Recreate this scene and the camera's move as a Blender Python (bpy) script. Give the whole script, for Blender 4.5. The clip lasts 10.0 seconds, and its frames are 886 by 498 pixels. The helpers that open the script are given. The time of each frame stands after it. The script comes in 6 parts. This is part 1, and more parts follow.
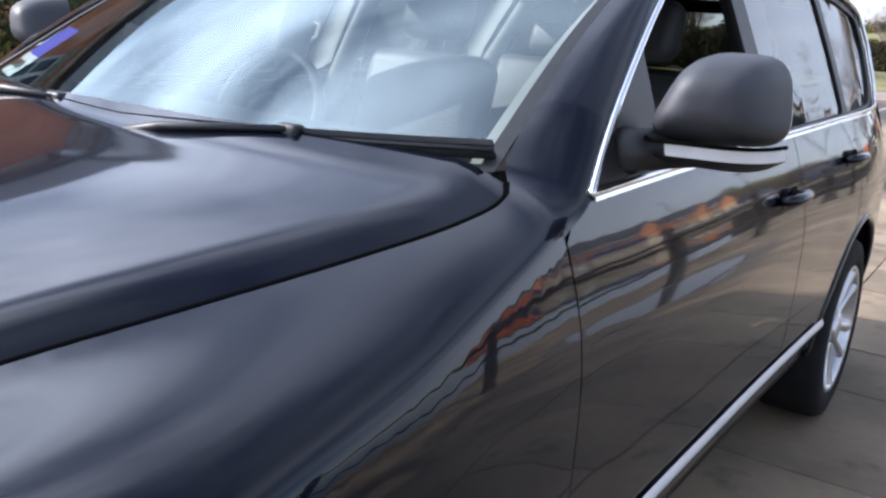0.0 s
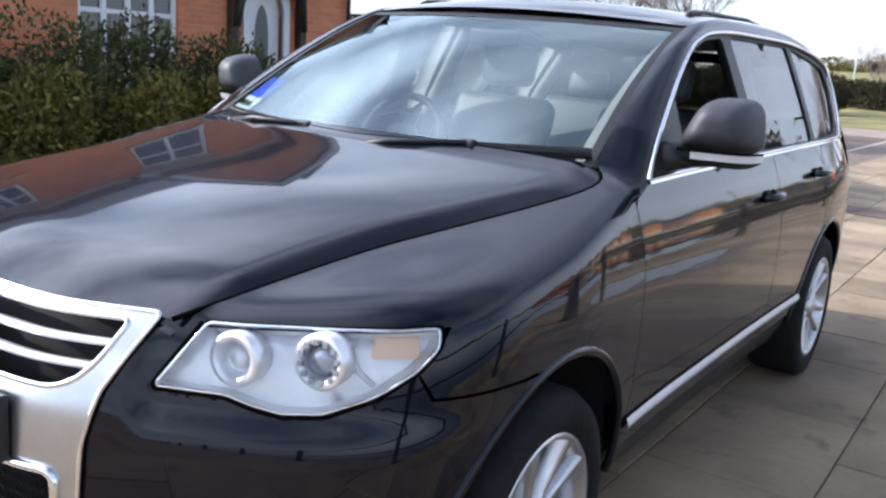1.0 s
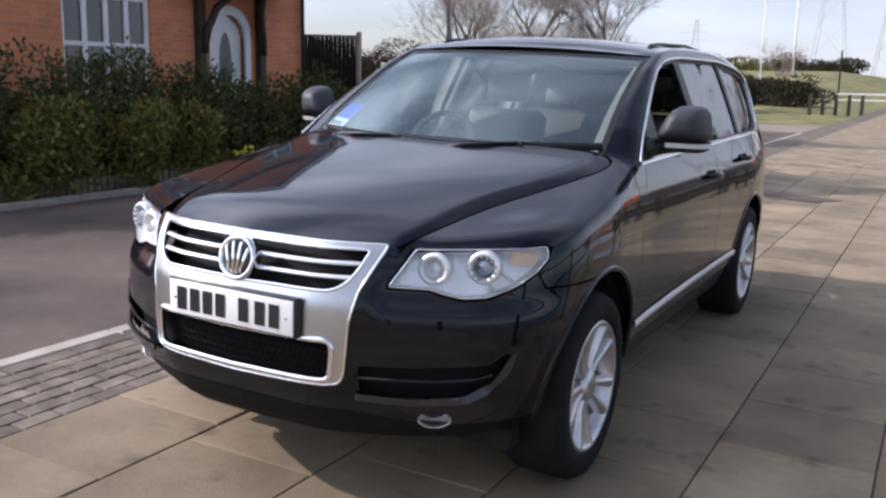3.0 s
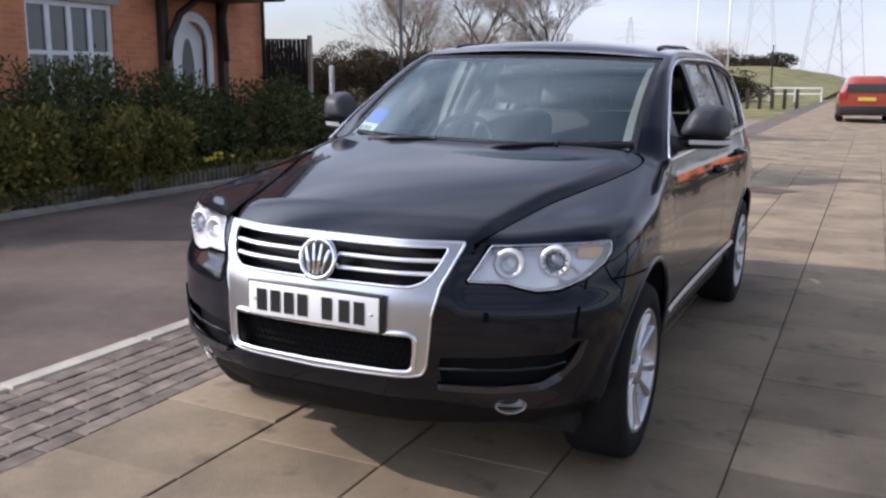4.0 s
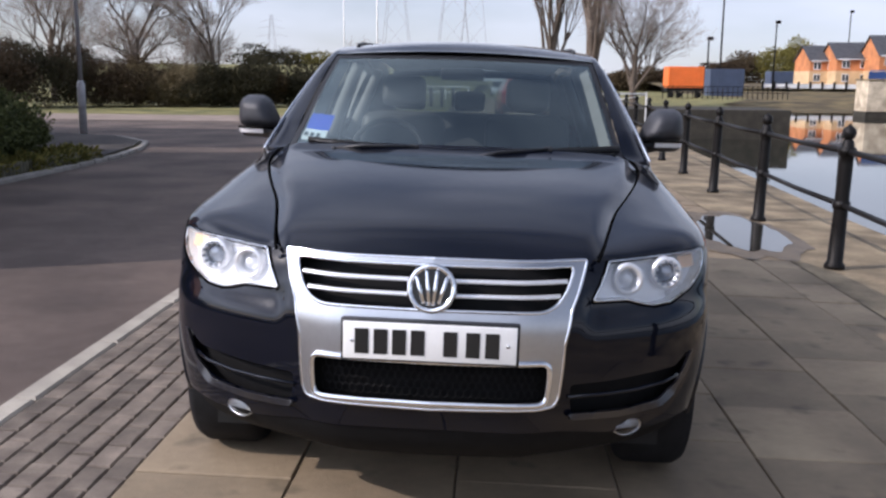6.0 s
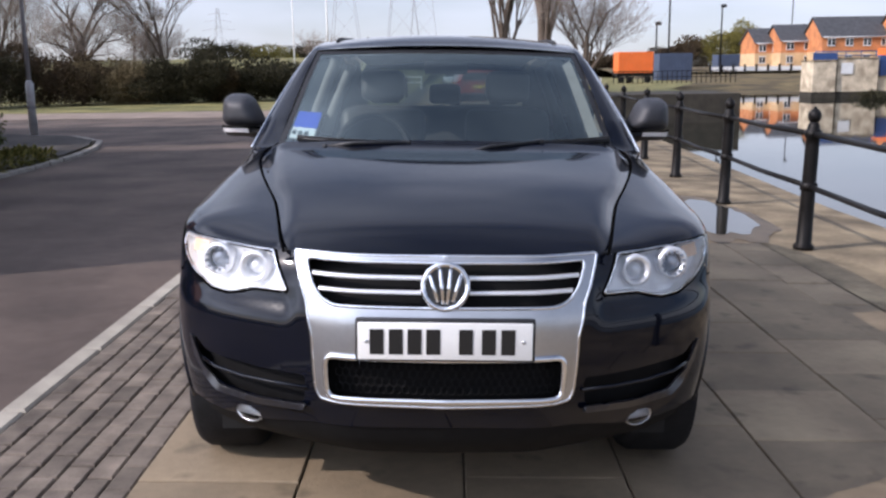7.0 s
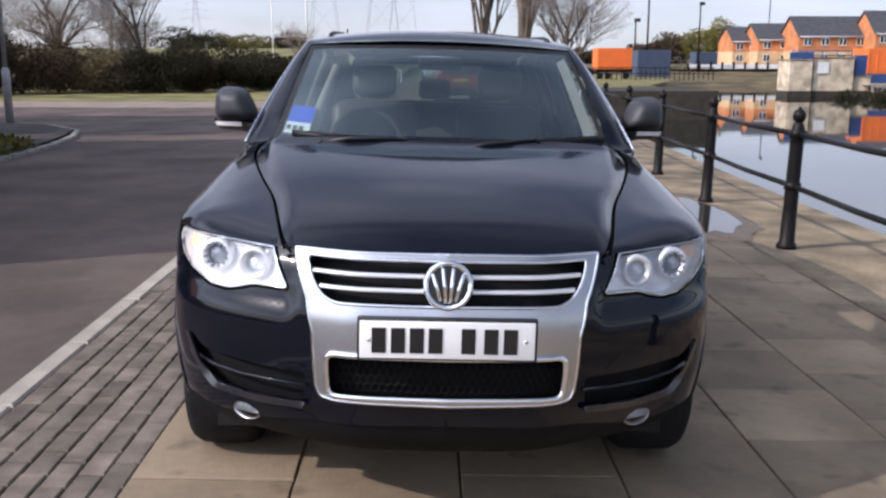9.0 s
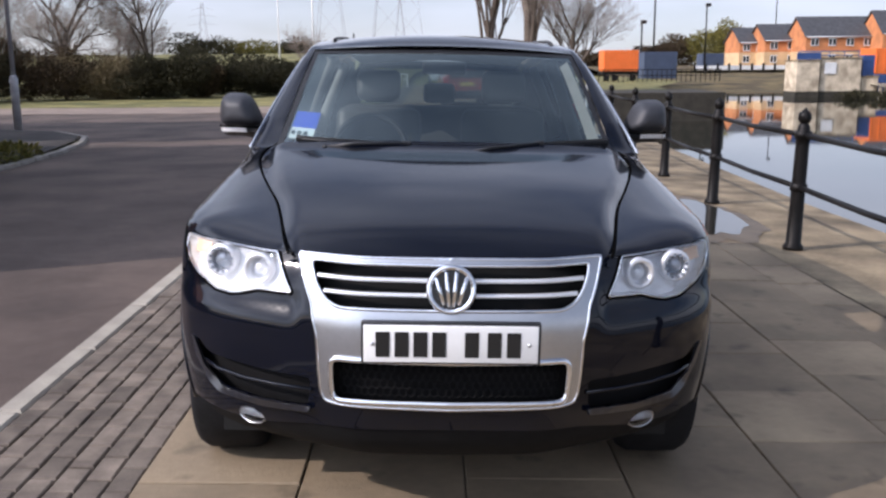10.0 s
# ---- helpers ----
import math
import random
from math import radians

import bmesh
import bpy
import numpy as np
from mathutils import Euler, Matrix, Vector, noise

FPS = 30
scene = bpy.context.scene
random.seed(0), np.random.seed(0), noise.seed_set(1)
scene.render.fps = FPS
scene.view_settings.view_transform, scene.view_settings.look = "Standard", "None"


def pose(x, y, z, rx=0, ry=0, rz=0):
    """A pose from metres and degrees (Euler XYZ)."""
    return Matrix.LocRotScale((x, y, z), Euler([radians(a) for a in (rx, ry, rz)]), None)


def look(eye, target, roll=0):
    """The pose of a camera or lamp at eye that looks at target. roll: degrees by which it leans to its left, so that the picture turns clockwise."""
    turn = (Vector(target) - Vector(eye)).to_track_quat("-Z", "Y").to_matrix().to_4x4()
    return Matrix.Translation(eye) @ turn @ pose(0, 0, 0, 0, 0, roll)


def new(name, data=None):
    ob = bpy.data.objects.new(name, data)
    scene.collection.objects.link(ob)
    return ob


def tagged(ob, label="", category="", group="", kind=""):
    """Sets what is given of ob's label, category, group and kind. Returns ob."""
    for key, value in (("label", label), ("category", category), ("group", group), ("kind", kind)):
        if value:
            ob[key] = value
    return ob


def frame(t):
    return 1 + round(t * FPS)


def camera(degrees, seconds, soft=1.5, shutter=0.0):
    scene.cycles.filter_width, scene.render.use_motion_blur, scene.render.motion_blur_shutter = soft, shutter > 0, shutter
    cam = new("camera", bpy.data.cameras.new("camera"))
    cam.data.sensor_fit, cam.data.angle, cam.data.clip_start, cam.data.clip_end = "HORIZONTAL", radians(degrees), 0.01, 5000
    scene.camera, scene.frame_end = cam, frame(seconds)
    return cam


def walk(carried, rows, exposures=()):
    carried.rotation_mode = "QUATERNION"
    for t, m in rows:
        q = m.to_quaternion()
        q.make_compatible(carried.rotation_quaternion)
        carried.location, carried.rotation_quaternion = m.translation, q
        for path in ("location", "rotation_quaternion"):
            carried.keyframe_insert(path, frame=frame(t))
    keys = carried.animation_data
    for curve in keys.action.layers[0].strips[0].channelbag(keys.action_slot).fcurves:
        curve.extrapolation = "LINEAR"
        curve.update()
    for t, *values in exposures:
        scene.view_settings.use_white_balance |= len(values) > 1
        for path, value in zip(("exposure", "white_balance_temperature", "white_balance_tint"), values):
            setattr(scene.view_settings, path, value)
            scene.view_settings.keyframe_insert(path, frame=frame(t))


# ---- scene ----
cam = camera(51.8, 10.0, soft=2.5)
PATH = [
    (0, (1.467, 0.153, 1.409), (0.412, 1.778, 0.910), 4.3),
    (0.5, (1.645, -0.44, 1.442), (0.637, 1.234, 1.016), 5.4),
    (1, (1.779, -0.914, 1.447), (0.714, 0.726, 1.026), 4.4),
    (1.5, (1.84, -1.382, 1.474), (0.821, 0.291, 1.069), 4.5),
    (2, (1.96, -1.778, 1.48), (0.943, -0.105, 1.071), 4.2),
    (2.5, (1.979, -2.067, 1.488), (1.014, -0.361, 1.089), 3.2),
    (2.7, (1.983, -2.158, 1.5), (1.037, -0.439, 1.109), 2.7),
    (3.8, (1.809, -2.532, 1.485), (0.915, -0.786, 1.096), 1.4),
    (4, (1.671, -2.611, 1.504), (0.849, -0.829, 1.122), 1.3),
    (4.5, (1.266, -2.592, 1.492), (0.617, -0.738, 1.112), 1.3),
    (5, (0.886, -2.685, 1.49), (0.426, -0.773, 1.125), 2.0),
    (5.5, (0.537, -2.718, 1.497), (0.272, -0.769, 1.133), 2.7),
    (5.7, (0.359, -2.681, 1.485), (0.186, -0.723, 1.119), 2.6),
    (6.8, (-0.018, -2.693, 1.5), (-0.035, -0.728, 1.125), 0.8),
    (7, (-0.015, -2.67, 1.503), (-0.011, -0.707, 1.117), 0.6),
    (7.5, (-0.077, -2.664, 1.511), (-0.001, -0.703, 1.123), 1.2),
    (8, (-0.06, -2.67, 1.51), (-0.021, -0.709, 1.121), 1.7),
    (8.5, (-0.076, -2.65, 1.518), (-0.017, -0.691, 1.118), 1.6),
    (9, (-0.094, -2.655, 1.515), (-0.039, -0.696, 1.116), 1.5),
    (9.5, (-0.079, -2.66, 1.534), (-0.047, -0.701, 1.131), 1.0),
    (10, (-0.08, -2.668, 1.52), (-0.042, -0.707, 1.128), 1.0),
]
walk(cam, [(t, look(eye, target, roll)) for t, eye, target, roll in PATH],
     exposures=[(0.0, 0.74, 6200, 18), (0.5, 0.76, 6200, 18), (1.2, 0.62, 6250, 18), (2.0, 0.29, 6350, 19), (2.7, 0.11, 6400, 20), (3.8, 0.07, 6400, 21), (4.8, -0.05, 6400, 21), (5.5, -0.15, 6400, 21), (7.0, -0.09, 6400, 21), (10.0, -0.09, 6400, 21)])

# ---- world, sun ----
SUN_TO = Vector((0.93, 0.37, -0.62)).normalized()      # the way the sunlight travels
world = bpy.data.worlds.new("sky")
scene.world = world
world.use_nodes = True
wn, wl = world.node_tree.nodes, world.node_tree.links
wn.clear()
sky = wn.new("ShaderNodeTexSky")
sky.sky_type, sky.sun_disc = "NISHITA", False
sky.ozone_density, sky.dust_density = 3.0, 0.4
sky.sun_elevation = math.asin(-SUN_TO.z)
sky.sun_rotation = math.atan2(-SUN_TO.x, -SUN_TO.y)
coord = wn.new("ShaderNodeTexCoord")
stretch = wn.new("ShaderNodeMapping")
stretch.inputs["Scale"].default_value = (1.0, 1.0, 3.2)
cloud = wn.new("ShaderNodeTexNoise")
cloud.inputs["Scale"].default_value, cloud.inputs["Detail"].default_value = 1.6, 5.0
cramp = wn.new("ShaderNodeValToRGB")
cramp.color_ramp.elements[0].position, cramp.color_ramp.elements[1].position = 0.30, 0.72
cmix = wn.new("ShaderNodeMixRGB")
glow_dot = wn.new("ShaderNodeVectorMath")               # thin cloud is brighter round the sun
glow_dot.operation = "DOT_PRODUCT"
glow_dot.inputs[1].default_value = -SUN_TO
glow = wn.new("ShaderNodeMapRange")
glow.interpolation_type = "SMOOTHSTEP"
for key, value in (("From Min", 0.25), ("From Max", 0.92), ("To Min", 0.0), ("To Max", 1.0)):
    glow.inputs[key].default_value = value
tone = wn.new("ShaderNodeVectorMath")
tone.operation = "SCALE"
tone.inputs[0].default_value = (0.89, 1.0, 1.135)
bg = wn.new("ShaderNodeBackground")
bg.inputs["Strength"].default_value = 0.1
wout = wn.new("ShaderNodeOutputWorld")
wl.new(coord.outputs["Generated"], stretch.inputs["Vector"])
wl.new(stretch.outputs["Vector"], cloud.inputs["Vector"])
wl.new(cloud.outputs["Fac"], cramp.inputs["Fac"])
split_xyz = wn.new("ShaderNodeSeparateXYZ")
high = wn.new("ShaderNodeMapRange")                     # cloud thins out towards the zenith
high.interpolation_type = "SMOOTHSTEP"
for key, value in (("From Min", 0.25), ("From Max", 0.85), ("To Min", 1.0), ("To Max", 0.50)):
    high.inputs[key].default_value = value
cover_n = wn.new("ShaderNodeMath")
cover_n.operation = "MULTIPLY"
wl.new(coord.outputs["Generated"], glow_dot.inputs[0])
wl.new(glow_dot.outputs["Value"], glow.inputs["Value"])
gain = wn.new("ShaderNodeMath")
gain.operation = "MULTIPLY_ADD"
gain.inputs[1].default_value, gain.inputs[2].default_value = 31.0, 10.8
widest = wn.new("ShaderNodeMath")
widest.operation = "MAXIMUM"
wl.new(glow.outputs["Result"], gain.inputs[0])
wl.new(gain.outputs[0], tone.inputs["Scale"])
wl.new(glow.outputs["Result"], widest.inputs[1])
wl.new(high.outputs["Result"], widest.inputs[0])
wl.new(tone.outputs["Vector"], cmix.inputs[2])
wl.new(coord.outputs["Generated"], split_xyz.inputs[0])
wl.new(split_xyz.outputs["Z"], high.inputs["Value"])
wl.new(cramp.outputs["Color"], cover_n.inputs[0])
wl.new(widest.outputs[0], cover_n.inputs[1])
wl.new(cover_n.outputs[0], cmix.inputs[0])
wl.new(sky.outputs["Color"], cmix.inputs[1])
wl.new(cmix.outputs["Color"], bg.inputs["Color"])
wl.new(bg.outputs["Background"], wout.inputs["Surface"])
sun = new("sun", bpy.data.lights.new("sun", "SUN"))
sun.data.energy, sun.data.angle, sun.data.color = 4.0, radians(0.6), (1.0, 0.94, 0.85)
sun.rotation_mode = "QUATERNION"
sun.rotation_quaternion = SUN_TO.to_track_quat("-Z", "Y")
sun.location = (-20, -8, 15)


# ---- materials ----
def material(name, color, rough=0.5, metal=0.0, coat=0.0, vary=0.0, scale=8.0, bump=0.0, bump_scale=60.0, spec=0.5,
             second=None, rand=0.0, coat_rough=0.03, rough_vary=0.0, detail=6.0, spots=0.0, spot_scale=3.0, world=False):
    m = bpy.data.materials.new(name)
    m.use_nodes = True
    n, l = m.node_tree.nodes, m.node_tree.links
    b = n["Principled BSDF"]
    b.inputs["Base Color"].default_value = (*color, 1)
    b.inputs["Roughness"].default_value = rough
    b.inputs["Metallic"].default_value = metal
    b.inputs["Coat Weight"].default_value = coat
    b.inputs["Coat Roughness"].default_value = coat_rough
    b.inputs["Coat IOR"].default_value = 1.40
    b.inputs["Specular IOR Level"].default_value = spec
    tc = n.new("ShaderNodeTexCoord")
    place = tc.outputs["Object"]
    if world:                                            # one pattern that runs on from piece to piece
        place = n.new("ShaderNodeNewGeometry").outputs["Position"]
    if vary or second or rand:
        big = n.new("ShaderNodeTexNoise")
        big.inputs["Scale"].default_value, big.inputs["Detail"].default_value = scale, detail
        l.new(place, big.inputs["Vector"])
        ramp = n.new("ShaderNodeValToRGB")
        other = second or color
        lo = [c * (1 - vary) for c in color]
        hi = [min(1, c * (1 + vary)) for c in other]
        ramp.color_ramp.elements[0].position, ramp.color_ramp.elements[1].position = 0.35, 0.68
        ramp.color_ramp.elements[0].color, ramp.color_ramp.elements[1].color = (*lo, 1), (*hi, 1)
        l.new(big.outputs["Fac"], ramp.inputs["Fac"])
        out = ramp.outputs["Color"]
        fine = n.new("ShaderNodeTexNoise")
        fine.inputs["Scale"].default_value, fine.inputs["Detail"].default_value = scale * 14, 4.0
        l.new(place, fine.inputs["Vector"])
        span = n.new("ShaderNodeMapRange")
        span.inputs["From Min"].default_value, span.inputs["From Max"].default_value = 0.3, 0.7
        span.inputs["To Min"].default_value, span.inputs["To Max"].default_value = 1 - vary * 0.5, 1 + vary * 0.5
        l.new(fine.outputs["Fac"], span.inputs["Value"])
        hsv = n.new("ShaderNodeHueSaturation")
        l.new(out, hsv.inputs["Color"])
        l.new(span.outputs["Result"], hsv.inputs["Value"])
        out = hsv.outputs["Color"]
        if spots:
            sp = n.new("ShaderNodeTexNoise")
            sp.inputs["Scale"].default_value, sp.inputs["Detail"].default_value = spot_scale, 3.0
            geo = n.new("ShaderNodeNewGeometry")
            l.new(geo.outputs["Position"], sp.inputs["Vector"])
            sr = n.new("ShaderNodeMapRange")
            sr.inputs["From Min"].default_value, sr.inputs["From Max"].default_value = 0.60, 0.70
            sr.inputs["To Min"].default_value, sr.inputs["To Max"].default_value = 1.0, 1.0 - spots
            l.new(sp.outputs["Fac"], sr.inputs["Value"])
            h3 = n.new("ShaderNodeHueSaturation")
            l.new(out, h3.inputs["Color"])
            l.new(sr.outputs["Result"], h3.inputs["Value"])
            out = h3.outputs["Color"]
        if rand:
            info = n.new("ShaderNodeObjectInfo")
            r = n.new("ShaderNodeMapRange")
            r.inputs["To Min"].default_value, r.inputs["To Max"].default_value = 1 - rand, 1 + rand
            l.new(info.outputs["Random"], r.inputs["Value"])
            h2 = n.new("ShaderNodeHueSaturation")
            l.new(out, h2.inputs["Color"])
            l.new(r.outputs["Result"], h2.inputs["Value"])
            out = h2.outputs["Color"]
        l.new(out, b.inputs["Base Color"])
        if rough_vary:
            rr = n.new("ShaderNodeMapRange")
            rr.inputs["To Min"].default_value, rr.inputs["To Max"].default_value = rough - rough_vary, rough + rough_vary
            l.new(big.outputs["Fac"], rr.inputs["Value"])
            l.new(rr.outputs["Result"], b.inputs["Roughness"])
    if bump:
        t = n.new("ShaderNodeTexNoise")
        t.inputs["Scale"].default_value, t.inputs["Detail"].default_value = bump_scale, 5.0
        l.new(place, t.inputs["Vector"])
        bp = n.new("ShaderNodeBump")
        bp.inputs["Strength"].default_value, bp.inputs["Distance"].default_value = bump, 0.01
        l.new(t.outputs["Fac"], bp.inputs["Height"])
        l.new(bp.outputs["Normal"], b.inputs["Normal"])
    return m


def glass_material(name, tint, ior=1.5, gloss=(1, 1, 1)):
    """A thin pane: tinted see-through with a Fresnel gloss."""
    m = bpy.data.materials.new(name)
    m.use_nodes = True
    n, l = m.node_tree.nodes, m.node_tree.links
    n.clear()
    out = n.new("ShaderNodeOutputMaterial")
    mix = n.new("ShaderNodeMixShader")
    clear = n.new("ShaderNodeBsdfTransparent")
    clear.inputs["Color"].default_value = (*tint, 1)
    shine = n.new("ShaderNodeBsdfGlossy")
    shine.inputs["Roughness"].default_value = 0.01
    shine.inputs["Color"].default_value = (*gloss, 1)
    fr = n.new("ShaderNodeFresnel")
    fr.inputs["IOR"].default_value = ior
    l.new(fr.outputs["Fac"], mix.inputs["Fac"])
    l.new(clear.outputs["BSDF"], mix.inputs[1])
    l.new(shine.outputs["BSDF"], mix.inputs[2])
    l.new(mix.outputs["Shader"], out.inputs["Surface"])
    return m


def brick_material(name, c1, c2, mortar, axes="YZ"):
    m = material(name, c1, 0.85)
    n, l = m.node_tree.nodes, m.node_tree.links
    b = n["Principled BSDF"]
    tc = n.new("ShaderNodeTexCoord")
    sep, com = n.new("ShaderNodeSeparateXYZ"), n.new("ShaderNodeCombineXYZ")
    l.new(tc.outputs["Object"], sep.inputs[0])
    l.new(sep.outputs[axes[0]], com.inputs["X"])
    l.new(sep.outputs[axes[1]], com.inputs["Y"])
    t = n.new("ShaderNodeTexBrick")
    t.inputs["Scale"].default_value = 1.0
    t.inputs["Brick Width"].default_value, t.inputs["Row Height"].default_value = 0.225, 0.075
    t.inputs["Mortar Size"].default_value = 0.006
    t.inputs["Color1"].default_value, t.inputs["Color2"].default_value = (*c1, 1), (*c2, 1)
    t.inputs["Mortar"].default_value = (*mortar, 1)
    l.new(com.outputs[0], t.inputs["Vector"])
    big = n.new("ShaderNodeTexNoise")
    big.inputs["Scale"].default_value = 1.3
    l.new(tc.outputs["Object"], big.inputs["Vector"])
    span = n.new("ShaderNodeMapRange")
    span.inputs["To Min"].default_value, span.inputs["To Max"].default_value = 0.75, 1.25
    l.new(big.outputs["Fac"], span.inputs["Value"])
    hsv = n.new("ShaderNodeHueSaturation")
    l.new(t.outputs["Color"], hsv.inputs["Color"])
    l.new(span.outputs["Result"], hsv.inputs["Value"])
    l.new(hsv.outputs["Color"], b.inputs["Base Color"])
    bp = n.new("ShaderNodeBump")
    bp.inputs["Strength"].default_value, bp.inputs["Distance"].default_value = 0.6, 0.008
    bp.invert = True
    l.new(t.outputs["Fac"], bp.inputs["Height"])
    l.new(bp.outputs["Normal"], b.inputs["Normal"])
    return m


PAINT = material("dark_metallic_paint", (0.0022, 0.0032, 0.0075), 0.22, 0.0, 1.0, vary=0.15, scale=3.0, spec=0.035, coat_rough=0.035)
TRIM_BLACK = material("black_plastic", (0.012, 0.012, 0.013), 0.45, vary=0.2, scale=30, bump=0.1, bump_scale=400)
FIN = material("satin_dark_paint", (0.010, 0.011, 0.016), 0.3, 0.0, 0.8, vary=0.15, scale=8, coat_rough=0.25)
MIRROR_GREY = material("grey_textured_plastic", (0.035, 0.036, 0.042), 0.5, vary=0.1, scale=20, bump=0.15, bump_scale=500)
# lighter grey for the upper edge of the wipers
WIPER_EDGE = material("pale_wiper_edge", (0.16, 0.16, 0.165), 0.4, vary=0.2, scale=20)
INNER_BLACK = material("matt_black_inner", (0.006, 0.006, 0.0065), 0.7, spec=0.15, vary=0.2, scale=30)
# near black for the shade in open gaps, and for the lamp gaskets
GAP = material("gap_shade_and_rubber", (0.003, 0.003, 0.003), 0.9, spec=0.0)
CHROME = material("chrome", (0.82, 0.83, 0.85), 0.08, 1.0)
SATIN = material("satin_silver", (0.52, 0.53, 0.55), 0.3, 1.0, vary=0.06, scale=5)
ALLOY = material("alloy_rim", (0.62, 0.62, 0.63), 0.32, 0.9, vary=0.12, scale=10)
SLAT = material("bright_slat", (0.80, 0.81, 0.83), 0.28, 0.6)
REFLECTOR = material("lamp_reflector", (0.84, 0.85, 0.87), 0.3, 0.3, vary=0.05, scale=20)
BEZEL = material("lamp_bezel", (0.92, 0.93, 0.94), 0.35, 0.2, vary=0.03, scale=20)
AMBER = material("amber_lens", (0.86, 0.60, 0.40), 0.3)
LENS = material("projector_lens", (0.28, 0.31, 0.36), 0.05, 0.3, 1.0)
GLASS = glass_material("windscreen_glass", (0.54, 0.64, 0.64), 2.35, (0.84, 0.99, 1.0))
SIDE_GLASS = glass_material("side_glass", (0.40, 0.45, 0.45), 2.0)
COVER = glass_material("lamp_cover", (0.94, 0.95, 0.96), 1.45)
RUBBER = material("tyre_rubber", (0.011, 0.011, 0.012), 0.8, spec=0.2, vary=0.25, scale=12, bump=0.3, bump_scale=90)
WELL = material("wheel_well", (0.006, 0.006, 0.006), 0.9)
STRIP = material("indicator_strip", (0.78, 0.78, 0.79), 0.25, coat=0.6, vary=0.05, scale=20)
SEAT = material("grey_leather", (0.085, 0.085, 0.084), 0.45, vary=0.1, scale=6, bump=0.2, bump_scale=120)
DARK_CABIN = material("dark_cabin_trim", (0.02, 0.021, 0.024), 0.6, vary=0.2, scale=10)
GREY_CABIN = material("grey_headlining", (0.32, 0.33, 0.33), 0.8, vary=0.1, scale=10)
PLATE_WHITE = material("plate_white", (0.78, 0.78, 0.76), 0.3, vary=0.04, scale=10)
PLATE_BLACK = material("plate_black", (0.01, 0.01, 0.01), 0.4)
BLUE_CARD = material("blue_card", (0.008, 0.09, 0.62), 0.5)
WHITE_CARD = material("white_card", (0.75, 0.8, 0.82), 0.5)
RED_LAMP = material("red_lamp", (0.4, 0.01, 0.01), 0.15, coat=1.0)

FOOTWAY = material("dark_footway_asphalt", (0.026, 0.022, 0.020), 0.9, vary=0.25, scale=1.1, second=(0.045, 0.038, 0.033), bump=0.4, bump_scale=140)
ASPHALT = material("asphalt", (0.068, 0.049, 0.041), 0.9, vary=0.22, scale=0.7, second=(0.108, 0.079, 0.065), bump=0.5, bump_scale=140, detail=9)
SLAB = material("concrete_slab", (0.185, 0.141, 0.093), 0.85, vary=0.13, scale=1.5, second=(0.255, 0.196, 0.128), bump=0.25, bump_scale=90, rand=0.21, detail=9, spots=0.38, spot_scale=4.3, world=True)
JOINT = material("joint_sand", (0.105, 0.09, 0.07), 0.95, vary=0.3, scale=9)
BLOCK = material("paving_block", (0.125, 0.099, 0.079), 0.85, vary=0.2, scale=7, second=(0.175, 0.142, 0.113), bump=0.3, bump_scale=150, rand=0.22, spots=0.25, spot_scale=1.5, world=True)
PATH_PINK = material("pinkish_footpath", (0.24, 0.185, 0.15), 0.9, vary=0.2, scale=1.0, bump=0.2, bump_scale=60)
CORNER_KERB = material("grey_kerb", (0.27, 0.25, 0.22), 0.85, vary=0.2, scale=5, bump=0.25, bump_scale=120, rand=0.1)
KERB = material("kerb_concrete", (0.37, 0.335, 0.28), 0.85, vary=0.15, scale=5, bump=0.25, bump_scale=120, rand=0.08)
COPING = material("quay_concrete", (0.15, 0.113, 0.070), 0.9, vary=0.3, scale=1.6, second=(0.25, 0.195, 0.122), bump=0.4, bump_scale=70, detail=9)
BANK = material("grassy_mud_bank", (0.070, 0.050, 0.022), 0.95, vary=0.3, scale=0.35, second=(0.135, 0.10, 0.042), bump=0.6, bump_scale=8)
TIMBER = material("weathered_timber", (0.33, 0.28, 0.21), 0.85, vary=0.25, scale=3, bump=0.3, bump_scale=30)
FROSTED = material("frosted_door_glass", (0.10, 0.11, 0.11), 0.35, spec=0.5)
QUAY = material("quay_wall_stone", (0.036, 0.031, 0.022), 0.9, vary=0.35, scale=2.0, bump=0.5, bump_scale=30)
SOIL = material("bed_soil", (0.045, 0.04, 0.022), 0.95, vary=0.4, scale=4, second=(0.06, 0.07, 0.025), bump=0.8, bump_scale=40)
GRASS = material("grass", (0.10, 0.115, 0.03), 0.9, vary=0.35, scale=0.6, second=(0.20, 0.17, 0.06), bump=0.8, bump_scale=60, detail=9)
IRON = material("black_painted_iron", (0.007, 0.0062, 0.006), 0.45, spec=0.2, vary=0.3, scale=10, bump=0.15, bump_scale=120)
WATER = material("canal_water", (0.012, 0.014, 0.010), 0.03, spec=0.6, bump=0.03, bump_scale=1.5)
PUDDLE = material("puddle_water", (0.03, 0.028, 0.024), 0.02, spec=0.6)
DAMP = material("damp_concrete", (0.125, 0.096, 0.065), 0.55, vary=0.25, scale=5, bump=0.2, bump_scale=90)
BRICK = brick_material("red_brick", (0.70, 0.245, 0.105), (0.57, 0.185, 0.082), (0.44, 0.31, 0.22))
BRICK_X = brick_material("red_brick_gable", (0.70, 0.245, 0.105), (0.57, 0.185, 0.082), (0.44, 0.31, 0.22), "XZ")
FAR_BRICK = material("far_orange_brick", (0.52, 0.20, 0.08), 0.85, vary=0.2, scale=0.8)
